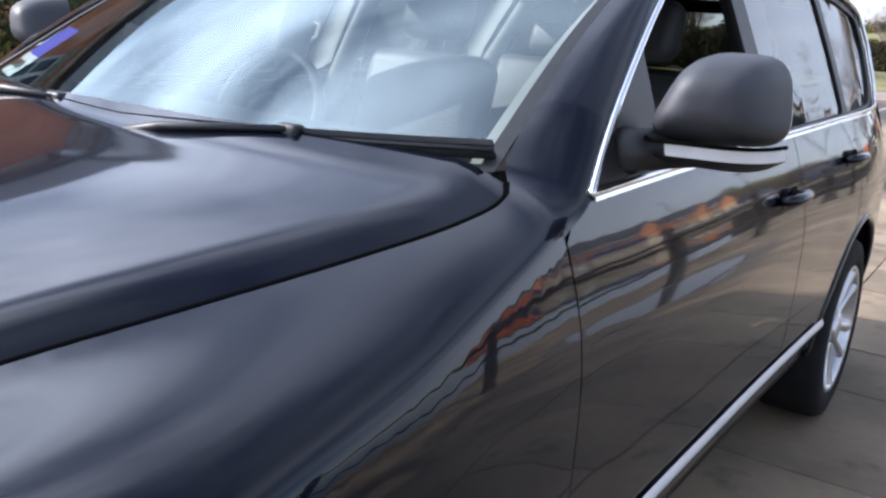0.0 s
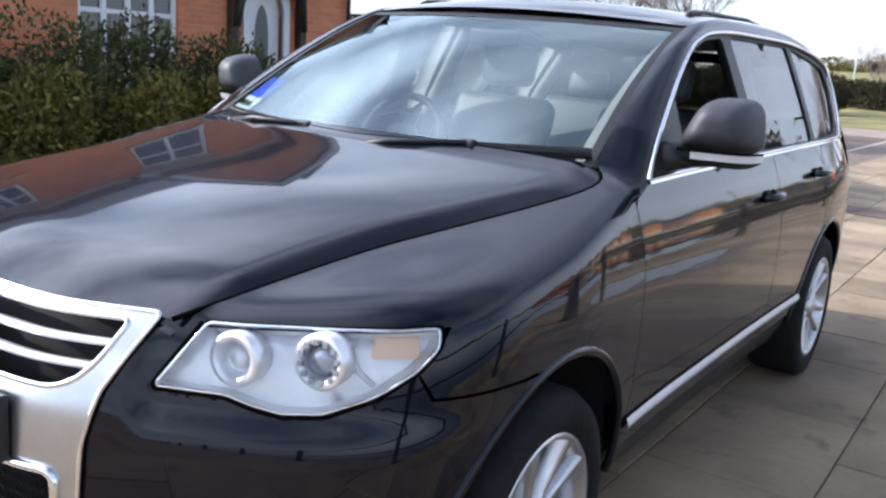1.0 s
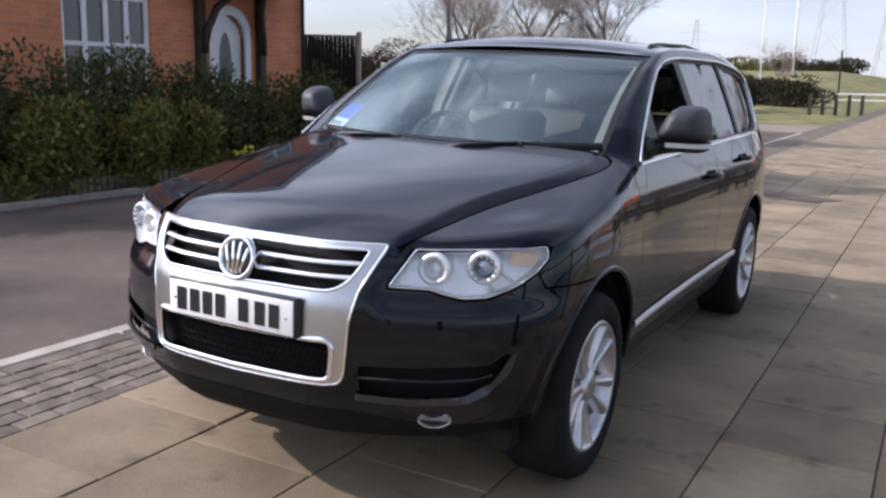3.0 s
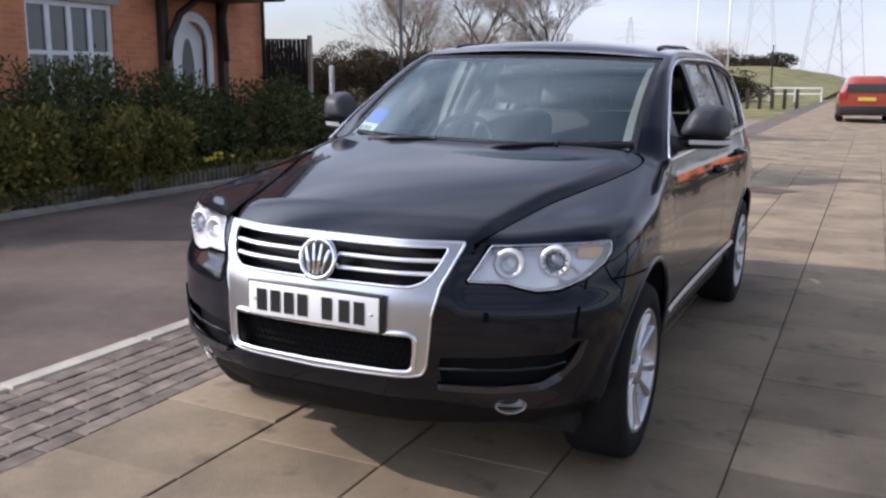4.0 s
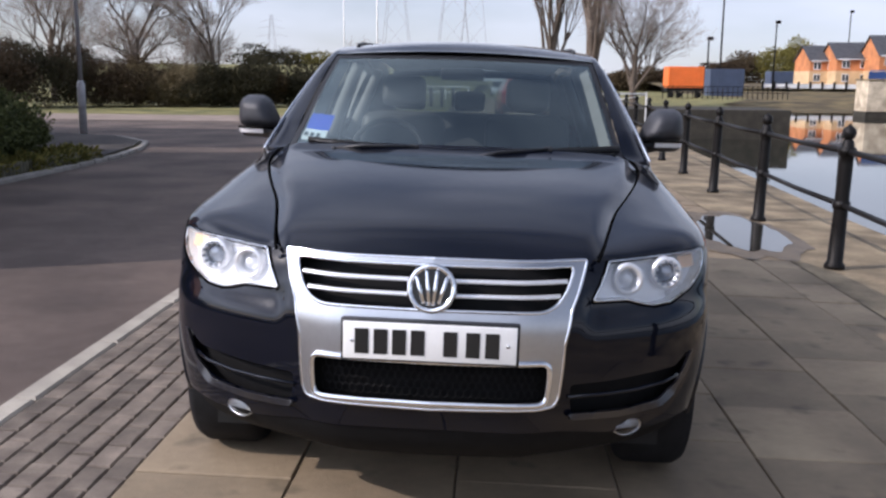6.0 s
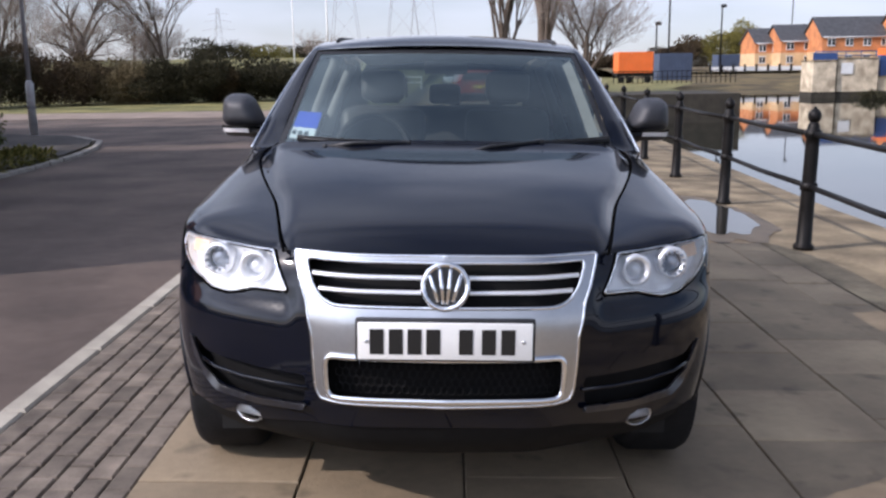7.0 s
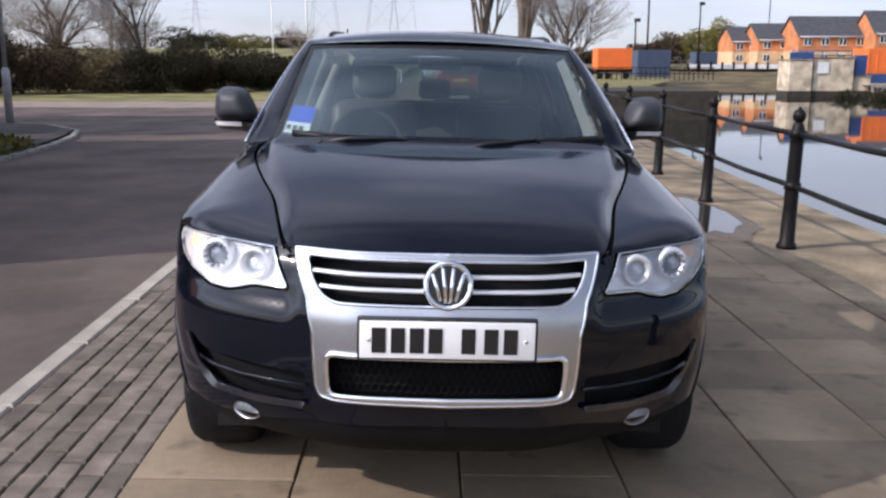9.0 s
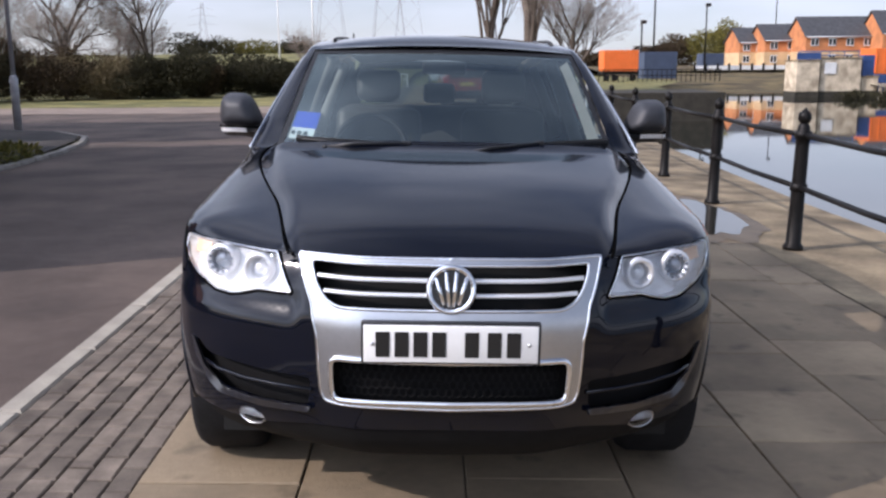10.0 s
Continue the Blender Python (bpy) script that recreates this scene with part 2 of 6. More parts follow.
FAR_CREAM = material("far_cream_brick", (0.60, 0.42, 0.24), 0.85, vary=0.15, scale=0.8)
SLATE = material("slate_roof", (0.06, 0.062, 0.068), 0.7, vary=0.25, scale=2.0, bump=0.4, bump_scale=14)
UPVC = material("white_frame", (0.75, 0.76, 0.76), 0.35, vary=0.04, scale=5)
FENCE_BLACK = material("black_stained_boards", (0.014, 0.011, 0.010), 0.8, spec=0.2, vary=0.3, scale=6, bump=0.3, bump_scale=40)
DARK_WOOD = material("dark_timber", (0.035, 0.024, 0.017), 0.6, vary=0.3, scale=6, bump=0.3, bump_scale=40)
PANE = material("window_pane", (0.03, 0.035, 0.04), 0.04, spec=0.8)
NET = material("net_curtain", (0.5, 0.5, 0.48), 0.9)
GALV = material("galvanised_post", (0.36, 0.37, 0.38), 0.5, 0.3, vary=0.12, scale=6)
WHITE_POST = material("white_post", (0.72, 0.72, 0.7), 0.6, vary=0.08, scale=5)
BARK = material("bark", (0.11, 0.085, 0.065), 0.9, vary=0.3, scale=9, bump=0.6, bump_scale=30)
TWIG = material("twigs", (0.29, 0.235, 0.195), 0.9, vary=0.2, scale=5)


def leaf_material(name, c1, c2):
    m = material(name, c1, 0.8, vary=0.1, scale=3, spec=0.15)
    n, l = m.node_tree.nodes, m.node_tree.links
    g = n.new("ShaderNodeNewGeometry")
    r = n.new("ShaderNodeValToRGB")
    r.color_ramp.elements[0].color, r.color_ramp.elements[1].color = (*c1, 1), (*c2, 1)
    l.new(g.outputs["Random Per Island"], r.inputs["Fac"])
    l.new(r.outputs["Color"], n["Principled BSDF"].inputs["Base Color"])
    return m


LEAF_DARK = leaf_material("dark_green_leaves", (0.030, 0.038, 0.015), (0.11, 0.125, 0.045))
LEAF_OLIVE = leaf_material("olive_leaves", (0.065, 0.070, 0.018), (0.23, 0.195, 0.055))
LEAF_BROWN = leaf_material("brown_hedge_leaves", (0.034, 0.024, 0.015), (0.080, 0.056, 0.033))
LEAF_FAWN = leaf_material("fawn_winter_twigs", (0.085, 0.068, 0.036), (0.19, 0.15, 0.085))
LEAF_UMBER = leaf_material("umber_twigs", (0.034, 0.025, 0.015), (0.10, 0.072, 0.038))
LEAF_DUSK = leaf_material("dusky_evergreen_leaves", (0.018, 0.017, 0.010), (0.048, 0.044, 0.022))


# ---- mesh helpers ----
def part(name, bm, mat, parent=None, label="", smooth=True):
    """Links a bmesh, in world places, as one mesh object under a thing or a part."""
    for f in bm.faces:
        f.smooth = smooth
    me = bpy.data.meshes.new(name)
    bm.to_mesh(me)
    bm.free()
    me.materials.append(mat)
    ob = new(name, me)
    if parent is not None:
        ob.parent = parent
        if parent.parent is None:
            ob.matrix_parent_inverse = parent.matrix_basis.inverted()
    if label:
        ob["label"] = label
    return ob


def thing(name, at, label, category, group="", kind=""):
    ob = new(name)
    ob.empty_display_size = 0.2
    ob.matrix_basis = Matrix.Translation(at)
    return tagged(ob, label, category, group, kind)


def box(lo, hi, bevel=0.0, segments=2, bm=None):
    own = bmesh.new()
    bmesh.ops.create_cube(own, size=1.0)
    c, s = [(a + b) / 2 for a, b in zip(lo, hi)], [b - a for a, b in zip(lo, hi)]
    for v in own.verts:
        v.co = Vector([v.co[i] * s[i] + c[i] for i in range(3)])
    if bevel:
        bmesh.ops.bevel(own, geom=own.edges[:], offset=bevel, segments=segments, affect="EDGES", profile=0.5)
    return merge(bm, own)


def merge(bm, own):
    if bm is None:
        return own
    me = bpy.data.meshes.new("join")
    own.to_mesh(me)
    own.free()
    bm.from_mesh(me)
    bpy.data.meshes.remove(me)
    return bm


def tube(points, radius, sides=10, bm=None, closed=False, caps=True):
    """A round bar along points; radius: one value or one a point."""
    own = bmesh.new()
    pts = [Vector(p) for p in points]
    n = len(pts)
    rad = radius if isinstance(radius, (list, tuple)) else [radius] * n
    rings = []
    up = None
    for i, p in enumerate(pts):
        a = pts[(i - 1) % n] if (closed or i) else p
        b = pts[(i + 1) % n] if (closed or i < n - 1) else p
        d = (b - a).normalized()
        if up is None:
            up = d.orthogonal().normalized()
        up = (up - d * up.dot(d)).normalized()
        side = d.cross(up)
        rings.append([own.verts.new(p + (up * math.cos(k * math.tau / sides) + side * math.sin(k * math.tau / sides)) * rad[i]) for k in range(sides)])
    for i in range(n if closed else n - 1):
        r, q = rings[i], rings[(i + 1) % n]
        for k in range(sides):
            own.faces.new((r[k], r[(k + 1) % sides], q[(k + 1) % sides], q[k]))
    if caps and not closed:
        own.faces.new(rings[0][::-1])
        own.faces.new(rings[-1])
    return merge(bm, own)


def lathe(profile, m=Matrix(), sides=24, bm=None):
    """Turns (radius, height) pairs round the local z axis."""
    own = bmesh.new()
    rings = []
    for r, h in profile:
        if r < 1e-5:
            rings.append([own.verts.new(m @ Vector((0, 0, h)))])
        else:
            rings.append([own.verts.new(m @ Vector((r * math.cos(k * math.tau / sides), r * math.sin(k * math.tau / sides), h))) for k in range(sides)])
    for a, b in zip(rings, rings[1:]):
        for k in range(sides):
            j = (k + 1) % sides
            f = [a[k % len(a)], a[j % len(a)], b[j % len(b)], b[k % len(b)]]
            f = list(dict.fromkeys(f))
            if len(f) > 2:
                own.faces.new(f)
    bmesh.ops.recalc_face_normals(own, faces=own.faces[:])
    return merge(bm, own)


def grid(fn, nu, nv, bm=None, flip=False):
    """A sheet through fn(u, v), u and v from 0 to 1."""
    own = bmesh.new()
    vs = [[own.verts.new(fn(i / nu, j / nv)) for j in range(nv + 1)] for i in range(nu + 1)]
    for i in range(nu):
        for j in range(nv):
            f = (vs[i][j], vs[i + 1][j], vs[i + 1][j + 1], vs[i][j + 1])
            own.faces.new(f[::-1] if flip else f)
    return merge(bm, own)


def inside(p, poly):
    x, y = p
    c = False
    j = len(poly) - 1
    for i in range(len(poly)):
        xi, yi = poly[i]
        xj, yj = poly[j]
        if (yi > y) != (yj > y) and x < (xj - xi) * (y - yi) / (yj - yi) + xi:
            c = not c
        j = i
    return c


def dense(poly, step):
    out = []
    for a, b in zip(poly, poly[1:] + poly[:1]):
        k = max(1, math.ceil(math.dist(a, b) / step))
        out += [(a[0] + (b[0] - a[0]) * i / k, a[1] + (b[1] - a[1]) * i / k) for i in range(k)]
    return out


def rounded(poly, r, n=4):
    """A polygon with its corners rounded by about r."""
    out = []
    m = len(poly)
    for i in range(m):
        a, p, b = Vector(poly[i - 1]), Vector(poly[i]), Vector(poly[(i + 1) % m])
        q = min(r, (a - p).length * 0.45, (b - p).length * 0.45)
        s, e = p + (a - p).normalized() * q, p + (b - p).normalized() * q
        for k in range(n + 1):
            t = k / n
            v = s * (1 - t) ** 2 + p * 2 * t * (1 - t) + e * t * t
            out.append((v.x, v.y))
    return out


def sheet(fn, outer, holes=(), step=0.03, thick=0.0, bm=None, flip=False):
    """A triangulated panel: the polygon outer less its holes, in a surface's own two coordinates, laid out by fn(u, v)."""
    from mathutils.geometry import delaunay_2d_cdt
    loops = [dense(list(outer), step)] + [dense(list(h), step) for h in holes]
    pts, edges = [], []
    for lp in loops:
        k = len(pts)
        pts += lp
        edges += [(k + i, k + (i + 1) % len(lp)) for i in range(len(lp))]
    us, vs = [p[0] for p in loops[0]], [p[1] for p in loops[0]]
    bound = np.array(pts)
    for i in range(1, int((max(us) - min(us)) / step) + 1):
        for j in range(1, int((max(vs) - min(vs)) / step) + 1):
            q = (min(us) + i * step, min(vs) + (j + (i % 2) * 0.5) * step)
            if inside(q, loops[0]) and not any(inside(q, h) for h in loops[1:]) and np.min(np.hypot(*(bound - q).T)) > step * 0.45:
                pts.append(q)
    co, _, faces, *_ = delaunay_2d_cdt([Vector(p) for p in pts], edges, [], 0, 1e-6)
    own = bmesh.new()
    verts = [own.verts.new(fn(c.x, c.y)) for c in co]
    for f in faces:
        c = sum((co[i] for i in f), Vector((0, 0))) / len(f)
        if inside(c, loops[0]) and not any(inside(c, h) for h in loops[1:]):
            try:
                own.faces.new([verts[i] for i in (f[::-1] if flip else f)])
            except ValueError:
                pass
    bmesh.ops.delete(own, geom=[v for v in own.verts if not v.link_faces], context="VERTS")
    if thick:
        own.normal_update()
        skin = own.faces[:]
        back = {v: own.verts.new(v.co - v.normal * thick) for v in own.verts[:]}
        rim = [e for e in own.edges if len(e.link_faces) == 1]
        for f in skin:
            own.faces.new([back[v] for v in reversed(f.verts)])
        for e in rim:
            lp = e.link_loops[0]
            a, b = lp.vert, lp.link_loop_next.vert
            own.faces.new((b, a, back[a], back[b]))
        for e in own.edges:                              # keep the panel's face from shading round its edge
            if len(e.link_faces) == 2 and e.calc_face_angle(0) > 0.9:
                e.smooth = False
    return merge(bm, own)


def spline(pairs):
    """A smooth curve through (x, y) pairs that does not overshoot."""
    xs, ys = np.array([p[0] for p in pairs], float), np.array([p[1] for p in pairs], float)
    h = np.diff(xs)
    d = np.diff(ys) / h
    m = np.zeros(len(xs))
    m[0], m[-1] = d[0], d[-1]
    for i in range(1, len(xs) - 1):
        if d[i - 1] * d[i] > 0:
            w1, w2 = 2 * h[i] + h[i - 1], h[i] + 2 * h[i - 1]
            m[i] = (w1 + w2) / (w1 / d[i - 1] + w2 / d[i])

    def f(x):
        x = min(max(x, xs[0]), xs[-1])
        i = min(max(int(np.searchsorted(xs, x)) - 1, 0), len(h) - 1)
        t = (x - xs[i]) / h[i]
        return float((2 * t**3 - 3 * t**2 + 1) * ys[i] + (t**3 - 2 * t**2 + t) * h[i] * m[i] + (3 * t**2 - 2 * t**3) * ys[i + 1] + (t**3 - t**2) * h[i] * m[i + 1])
    return f


def text_bars(name, rows, mat, parent, fn):
    """Plain bars in place of writing: rows of (u0, u1, v0, v1)."""
    bm = bmesh.new()
    for u0, u1, v0, v1 in rows:
        q = [bm.verts.new(fn(u, v)) for u, v in ((u0, v0), (u1, v0), (u1, v1), (u0, v1))]
        bm.faces.new(q)
    return part(name, bm, mat, parent, smooth=False)


# ---- the car ----
plan_x = spline([(0, 0), (.26, .26), (.51, .5), (.627, .6), (.80, .75), (.907, .835), (1.0, .898), (1.09, .938), (1.20, .959), (1.35, .967), (1.57, .967), (1.83, .954), (2.0, .9445)])
plan_y = spline([(0, -.02), (.26, -.005), (.51, .083), (.627, .1335), (.80, .225), (.907, .295), (1.0, .37), (1.09, .455), (1.20, .565), (1.35, .715), (1.57, .935), (1.83, 1.20), (2.0, 1.38)])
S_END = 2.0
in_front = spline([(.18, .34), (.25, .19), (.30, .09), (.36, .035), (.42, .014), (.5, .003), (.62, 0), (.74, .004), (.81, .022), (.88, .05), (.95, .095)])
in_roll = spline([(.18, .34), (.25, .19), (.30, .09), (.36, .035), (.42, .014), (.5, .003), (.62, 0), (.70, .002), (.725, .0055), (.74, .0105), (.755, .0175), (.785, .033), (.83, .042), (.88, .057), (.95, .095)])
in_side = spline([(.18, .07), (.3, .045), (.45, .02), (.6, .004), (.72, 0), (.85, .001), (.95, .012), (1.02, .03), (1.1, .058), (1.2, .1)])
shut = [spline([(0, .512), (.08, .541), (.16, .563), (.36, .620), (.55, .691), (.74, .757), (.88, .792), (.94, .797), (.98, .790), (1, .772)]),
        spline([(0, .155), (.16, .36), (.36, .61), (.55, .83), (.74, 1.06), (.88, 1.235), (.94, 1.315), (1, 1.395)]),
        spline([(0, .940), (.08, .963), (.16, .983), (.36, 1.028), (.55, 1.064), (.74, 1.098), (.88, 1.123), (.94, 1.136), (1, 1.160)])]


def s_of_x(x):
    lo, hi = 0.0, 1.45
    for _ in range(40):
        m = (lo + hi) / 2
        lo, hi = (m, hi) if plan_x(m) < x else (lo, m)
    return lo


def s_of_y(y):
    lo, hi = 0.3, S_END
    for _ in range(40):
        m = (lo + hi) / 2
        lo, hi = (m, hi) if plan_y(m) < y else (lo, m)
    return lo


S_GRILLE = s_of_x(.513)
V_SH, V_TOP = .93, 1.23


def shell(s, v, off=0.0, side=1):
    """The nose and wing: s runs round the plan from the middle of the nose to the door, v up the section and over to the bonnet's edge."""
    e = 0.004
    a = abs(s)
    tx, ty = plan_x(a + e) - plan_x(max(a - e, 0)), plan_y(a + e) - plan_y(max(a - e, 0))
    k = math.hypot(tx, ty)
    nx, ny = ty / k, -tx / k                              # outwards
    w = min(max((a - .75) / .55, 0), 1)
    w = w * w * (3 - 2 * w)
    k2 = min(max((a - 1.15) / .85, 0), 1)
    sh = .93 + .165 * k2 ** 1.5

    g = min(max((a - .47) / .05, 0), 1)               # beside the grille the bumper's top rolls back under the lamps

    def wall(z):
        d = off - ((in_front(z) * (1 - g) + in_roll(z) * g) * (1 - w) + in_side(z) * w)
        return Vector((plan_x(a) + nx * d, plan_y(a) + ny * d, z))
    if v <= V_SH or a < S_GRILLE:
        p = wall(v if v < .8 else .8 + (v - .8) / (V_SH - .8) * (sh - .8))
    else:
        q = min(max((a - S_GRILLE) / (S_END - S_GRILLE), 0), 1)
        t = (v - V_SH) / (V_TOP - V_SH)
        p0, p3 = wall(sh), Vector([f(q) for f in shut])
        g = (wall(sh) - wall(sh - .02)).normalized()
        span = (p3 - p0).length
        p1 = p0 + g * span * .27
        out = (p0 - p3)
        out.z = -0.24 * span
        p2 = p3 + out * .42
        p = p0 * (1 - t) ** 3 + p1 * 3 * t * (1 - t) ** 2 + p2 * 3 * t * t * (1 - t) + p3 * t ** 3
        p = p + Vector((0, 0, off))
    if s < 0:
        p.x = -p.x
    return Vector((p.x * side, p.y, p.z))


side_w = spline([(1.3, .948), (1.38, .9445), (1.6, .9375), (2.0, .934), (2.4, .934), (3.2, .942), (3.6, .954), (3.8, .958), (4.1, .95), (4.4, .915), (4.62, .83), (4.72, .73)])


def flank(y, z, off=0.0, side=1):
    return Vector((side * (side_w(y) - in_side(z) * (1 + .25 * max(0, y - 3.9)) + off), y, z))


def belt(y):
    return 1.135 + .012 * (y - 1.47)


rail_x = spline([(1.38, .748), (1.8, .70), (2.2, .672), (2.6, .665), (3.4, .655), (4.1, .62), (4.45, .58)])
rail_z = spline([(1.38, 1.165), (1.8, 1.415), (2.1, 1.555), (2.3, 1.618), (2.6, 1.648), (3.2, 1.66), (4.0, 1.625), (4.45, 1.56)])
open_z = spline([(1.47, 1.14), (1.6, 1.24), (1.8, 1.365), (2.0, 1.475), (2.15, 1.54), (2.35, 1.582), (2.7, 1.600), (3.3, 1.602), (3.9, 1.56), (4.2, 1.50)])


def cabin_side(y, z, off=0.0, side=1):
    """The plane of the side windows, leaning in."""
    t = (z - belt(y)) / .5
    x = (side_w(y) - .068 - .012 * max(0, y - 3)) - .160 * t - .03 * t * t
    return Vector((side * (x + off), y, z))


def roof_z(x, y):
    edge = rail_z(y)
    crown = .045 * min(1, max(0, (y - 1.9) / .5))
    return edge + crown * (1 - (x / rail_x(y)) ** 2)


def screen(u, t, off=0.0):
    """The windscreen: u from -1 to 1 across, t from its foot to its top."""
    y_edge = 1.40 + t * .81
    z_edge = rail_z(y_edge) - .004
    half = rail_x(y_edge) - .002
    bow = (1 - u * u)
    y = y_edge - bow * (.20 - .08 * t)
    z = z_edge + bow * (.012 * t - .03 * (1 - t)) - .004
    return Vector((u * half, y - off * .55, z + off * .83))


F_AXLE, R_AXLE, TYRE_R = .885, 3.79, .352
ARCH_F, ARCH_UP = .468, .432                              # half length and rise of the front wheel openings
FOOT_Y = 1.56


def make_car():
    car = thing("car", (0, 2.35, 0), "black estate-style off-road car with silver grille surround parked on the paving", "car")
    P = lambda name, bm, mat, label="", parent=car, smooth=True: part(name, bm, mat, parent, label, smooth)
    lamp = [(.514, .815), (.582, .930), (.70, .940), (.882, .947), (.880, .910), (.860, .868), (.815, .822), (.755, .790), (.70, .786), (.655, .798), (.62, .812)]
    LX = lambda x: s_of_x(x + .052 * max(0, (x - .5) / .38))
    head = rounded([(LX(x), z) for x, z in lamp], .012)
    frame_out = [(0, .943), (.510, .940), (.474, .875), (.433, .80), (.408, .70), (.402, .60), (.397, .53), (.384, .500), (.34, .492), (0, .488)]
    frame_s = [(s_of_x(x) if x else 0, z) for x, z in frame_out]
    mirror = lambda poly: [(-a, b) for a, b in reversed(poly)]

    # bonnet
    def bonnet(u, t):
        xe, ye, ze = [f(t) for f in shut]
        xe -= .005
        front = -.056 * (1 - t) * (1 - u * u)
        back = -.15 * t ** 4 * (1 - u * u)
        au = abs(u)
        fold = max(0, (au - .905) / .095)
        rise = .35 + .65 * min(1, t / .5) * (2 - min(1, t / .5))
        z = ze + .026 * rise * (1 - fold ** 1.5) + (.018 + .006 * t) * (1 - au ** 2.4) + .010 * math.sin(math.pi * min(1, t * 1.1)) * (1 - au ** 3)
        z -= .032 * max(0, 1 - t / .16) ** 2
        return Vector((u * xe, ye + front + back, z - .004))
    P("bonnet", grid(lambda a, b: bonnet(a * 2 - 1, b ** 1.25), 60, 60, flip=False), PAINT)
    for sd in (1, -1):
        # black bar painted in for the shade of the bonnet's open gap
        seam = [Vector((sd * shut[0](q), shut[1](q), shut[2](q) - .0035)) for q in [k / 40 for k in range(41)]]
        P("bonnet_seam", tube(seam, .0055, 6), GAP)
    # dark tray under the bonnet gaps
    P("engine_bay", box((-.60, .50, .5), (.60, 1.36, .93)), WELL, smooth=False)

    # bumper skin with its scoops
    b_low = .39
    bump = [(0, .415), (.42, .405), (.62, .375), (.80, .366), (s_of_y(.43), b_low)]
    a0, ar = F_AXLE, ARCH_F
    bump += [(s_of_y(a0 + ar * math.cos(a)), .37 + ARCH_UP * math.sin(a)) for a in [math.pi - math.radians(d) for d in (0, 15, 30, 45, 58, 70, 77)]]
    z_line = bump[-1][1]
    bump += [(LX(.874), z_line + .02), (LX(.860), .868), (LX(.815), .822), (LX(.755), .790), (LX(.70), .788), (LX(.655), .800), (LX(.62), .812),
             (LX(.514), .815), (LX(.580), .930), (S_GRILLE + .004, .933)]
    bump += [(s_of_x(x - .01), z) for x, z in [(.508, .928), (.474, .875), (.433, .80), (.408, .70), (.402, .60), (.397, .53), (.384, .508)]] + [(s_of_x(.34), .50), (0, .496)]
    scoop = rounded([(s_of_x(x), z) for x, z in [(.435, .560), (.60, .562), (.80, .575), (.845, .615), (.855, .60), (.82, .52), (.74, .475), (.60, .462), (.445, .468)]], .02)
    fog = [(s_of_x(.662) + .055 * math.cos(a), .382 + .030 * math.sin(a)) for a in [k * math.tau / 20 for k in range(20)]]
    bm = None
    for sd in (1, -1):
        bm = sheet(lambda s, v: shell(s, v, 0, sd), bump, [scoop, fog], .019, bm=bm, flip=sd < 0)
    P("front_bumper", bm, PAINT)
    bm = sheet(lambda s, v: shell(s, v, -.045), [(0, .42), (.45, .41), (.85, .32), (1.05, .30), (1.05, .60), (0, .60)], step=.06)
    bm = sheet(lambda s, v: shell(s, v, -.045, -1), [(0, .42), (.45, .41), (.85, .32), (1.05, .30), (1.05, .60), (0, .60)], step=.06, bm=bm, flip=True)
    P("bumper_backing", bm, INNER_BLACK)
    for sd in (1, -1):
        # scoop blade and grey lower fin
        pts = [shell(s_of_x(x), z, .004, sd) for x, z in [(.43, .523), (.55, .520), (.66, .520), (.76, .528), (.81, .545)]]
        P("scoop_blade", tube(pts, .006, 14), PAINT)
        fin = rounded([(s_of_x(x), z) for x, z in [(.43, .470), (.60, .462), (.74, .474), (.815, .522), (.855, .610), (.868, .615), (.85, .545), (.80, .480), (.74, .450), (.60, .436), (.44, .448)]], .01)
        P("scoop_fin", sheet(lambda s, v: shell(s, v, .006 + .5 * max(0, .036 - abs(v - .455)), sd), fin, step=.02, thick=.01, flip=sd < 0), FIN)
        c = shell(s_of_x(.662), .382, -.01, sd)
        n = (shell(s_of_x(.662), .382, .1, sd) - c).normalized()
        m = Matrix.Translation(c) @ n.to_track_quat("Z", "Y").to_matrix().to_4x4() @ Matrix.Diagonal((1.0, .55, 1, 1))
        lampob = P("fog_lamp", lathe([(.050, .004), (.047, -.010), (.040, -.034), (.020, -.050), (0, -.052)], m, 28), BEZEL, "small clear fog lamp")
        P("fog_ring", lathe([(.057, -.03), (.057, .004), (.053, .007), (.049, .002)], m, 28), SATIN, parent=lampob)
        P("fog_lens", lathe([(.047, .006), (.03, .012), (0, .014)], m, 28), COVER, parent=lampob)
    # real lip, reaching lower in matt black to stand in for under-car shade
    lip = [(0, .420), (.42, .410), (.62, .380), (.80, .370), (.92, .375), (.92, .340), (.80, .295), (.62, .280), (.42, .285), (0, .29)]
    bm = sheet(lambda s, v: shell(s, v, -.006), lip, step=.04)
    bm = sheet(lambda s, v: shell(s, v, -.006, -1), lip, step=.04, bm=bm, flip=True)
    P("bumper_lip", bm, INNER_BLACK)

    # grille: satin surround, openings, slats, chrome edge
    up = [(-.464, .925), (.464, .925), (.424, .855), (.388, .815), (.345, .797), (-.345, .797), (-.388, .815), (-.424, .855)]
    low = [(-.362, .642), (.362, .642), (.362, .57), (.356, .508), (-.356, .508), (-.362, .57)]
    S = lambda x: math.copysign(s_of_x(abs(x)), x) if abs(x) > 1e-6 else 0.0
    up_s, low_s = rounded([(S(x), z) for x, z in up], .02), rounded([(S(x), z) for x, z in low], .03)
    full = frame_s + mirror(frame_s)[1:-1]
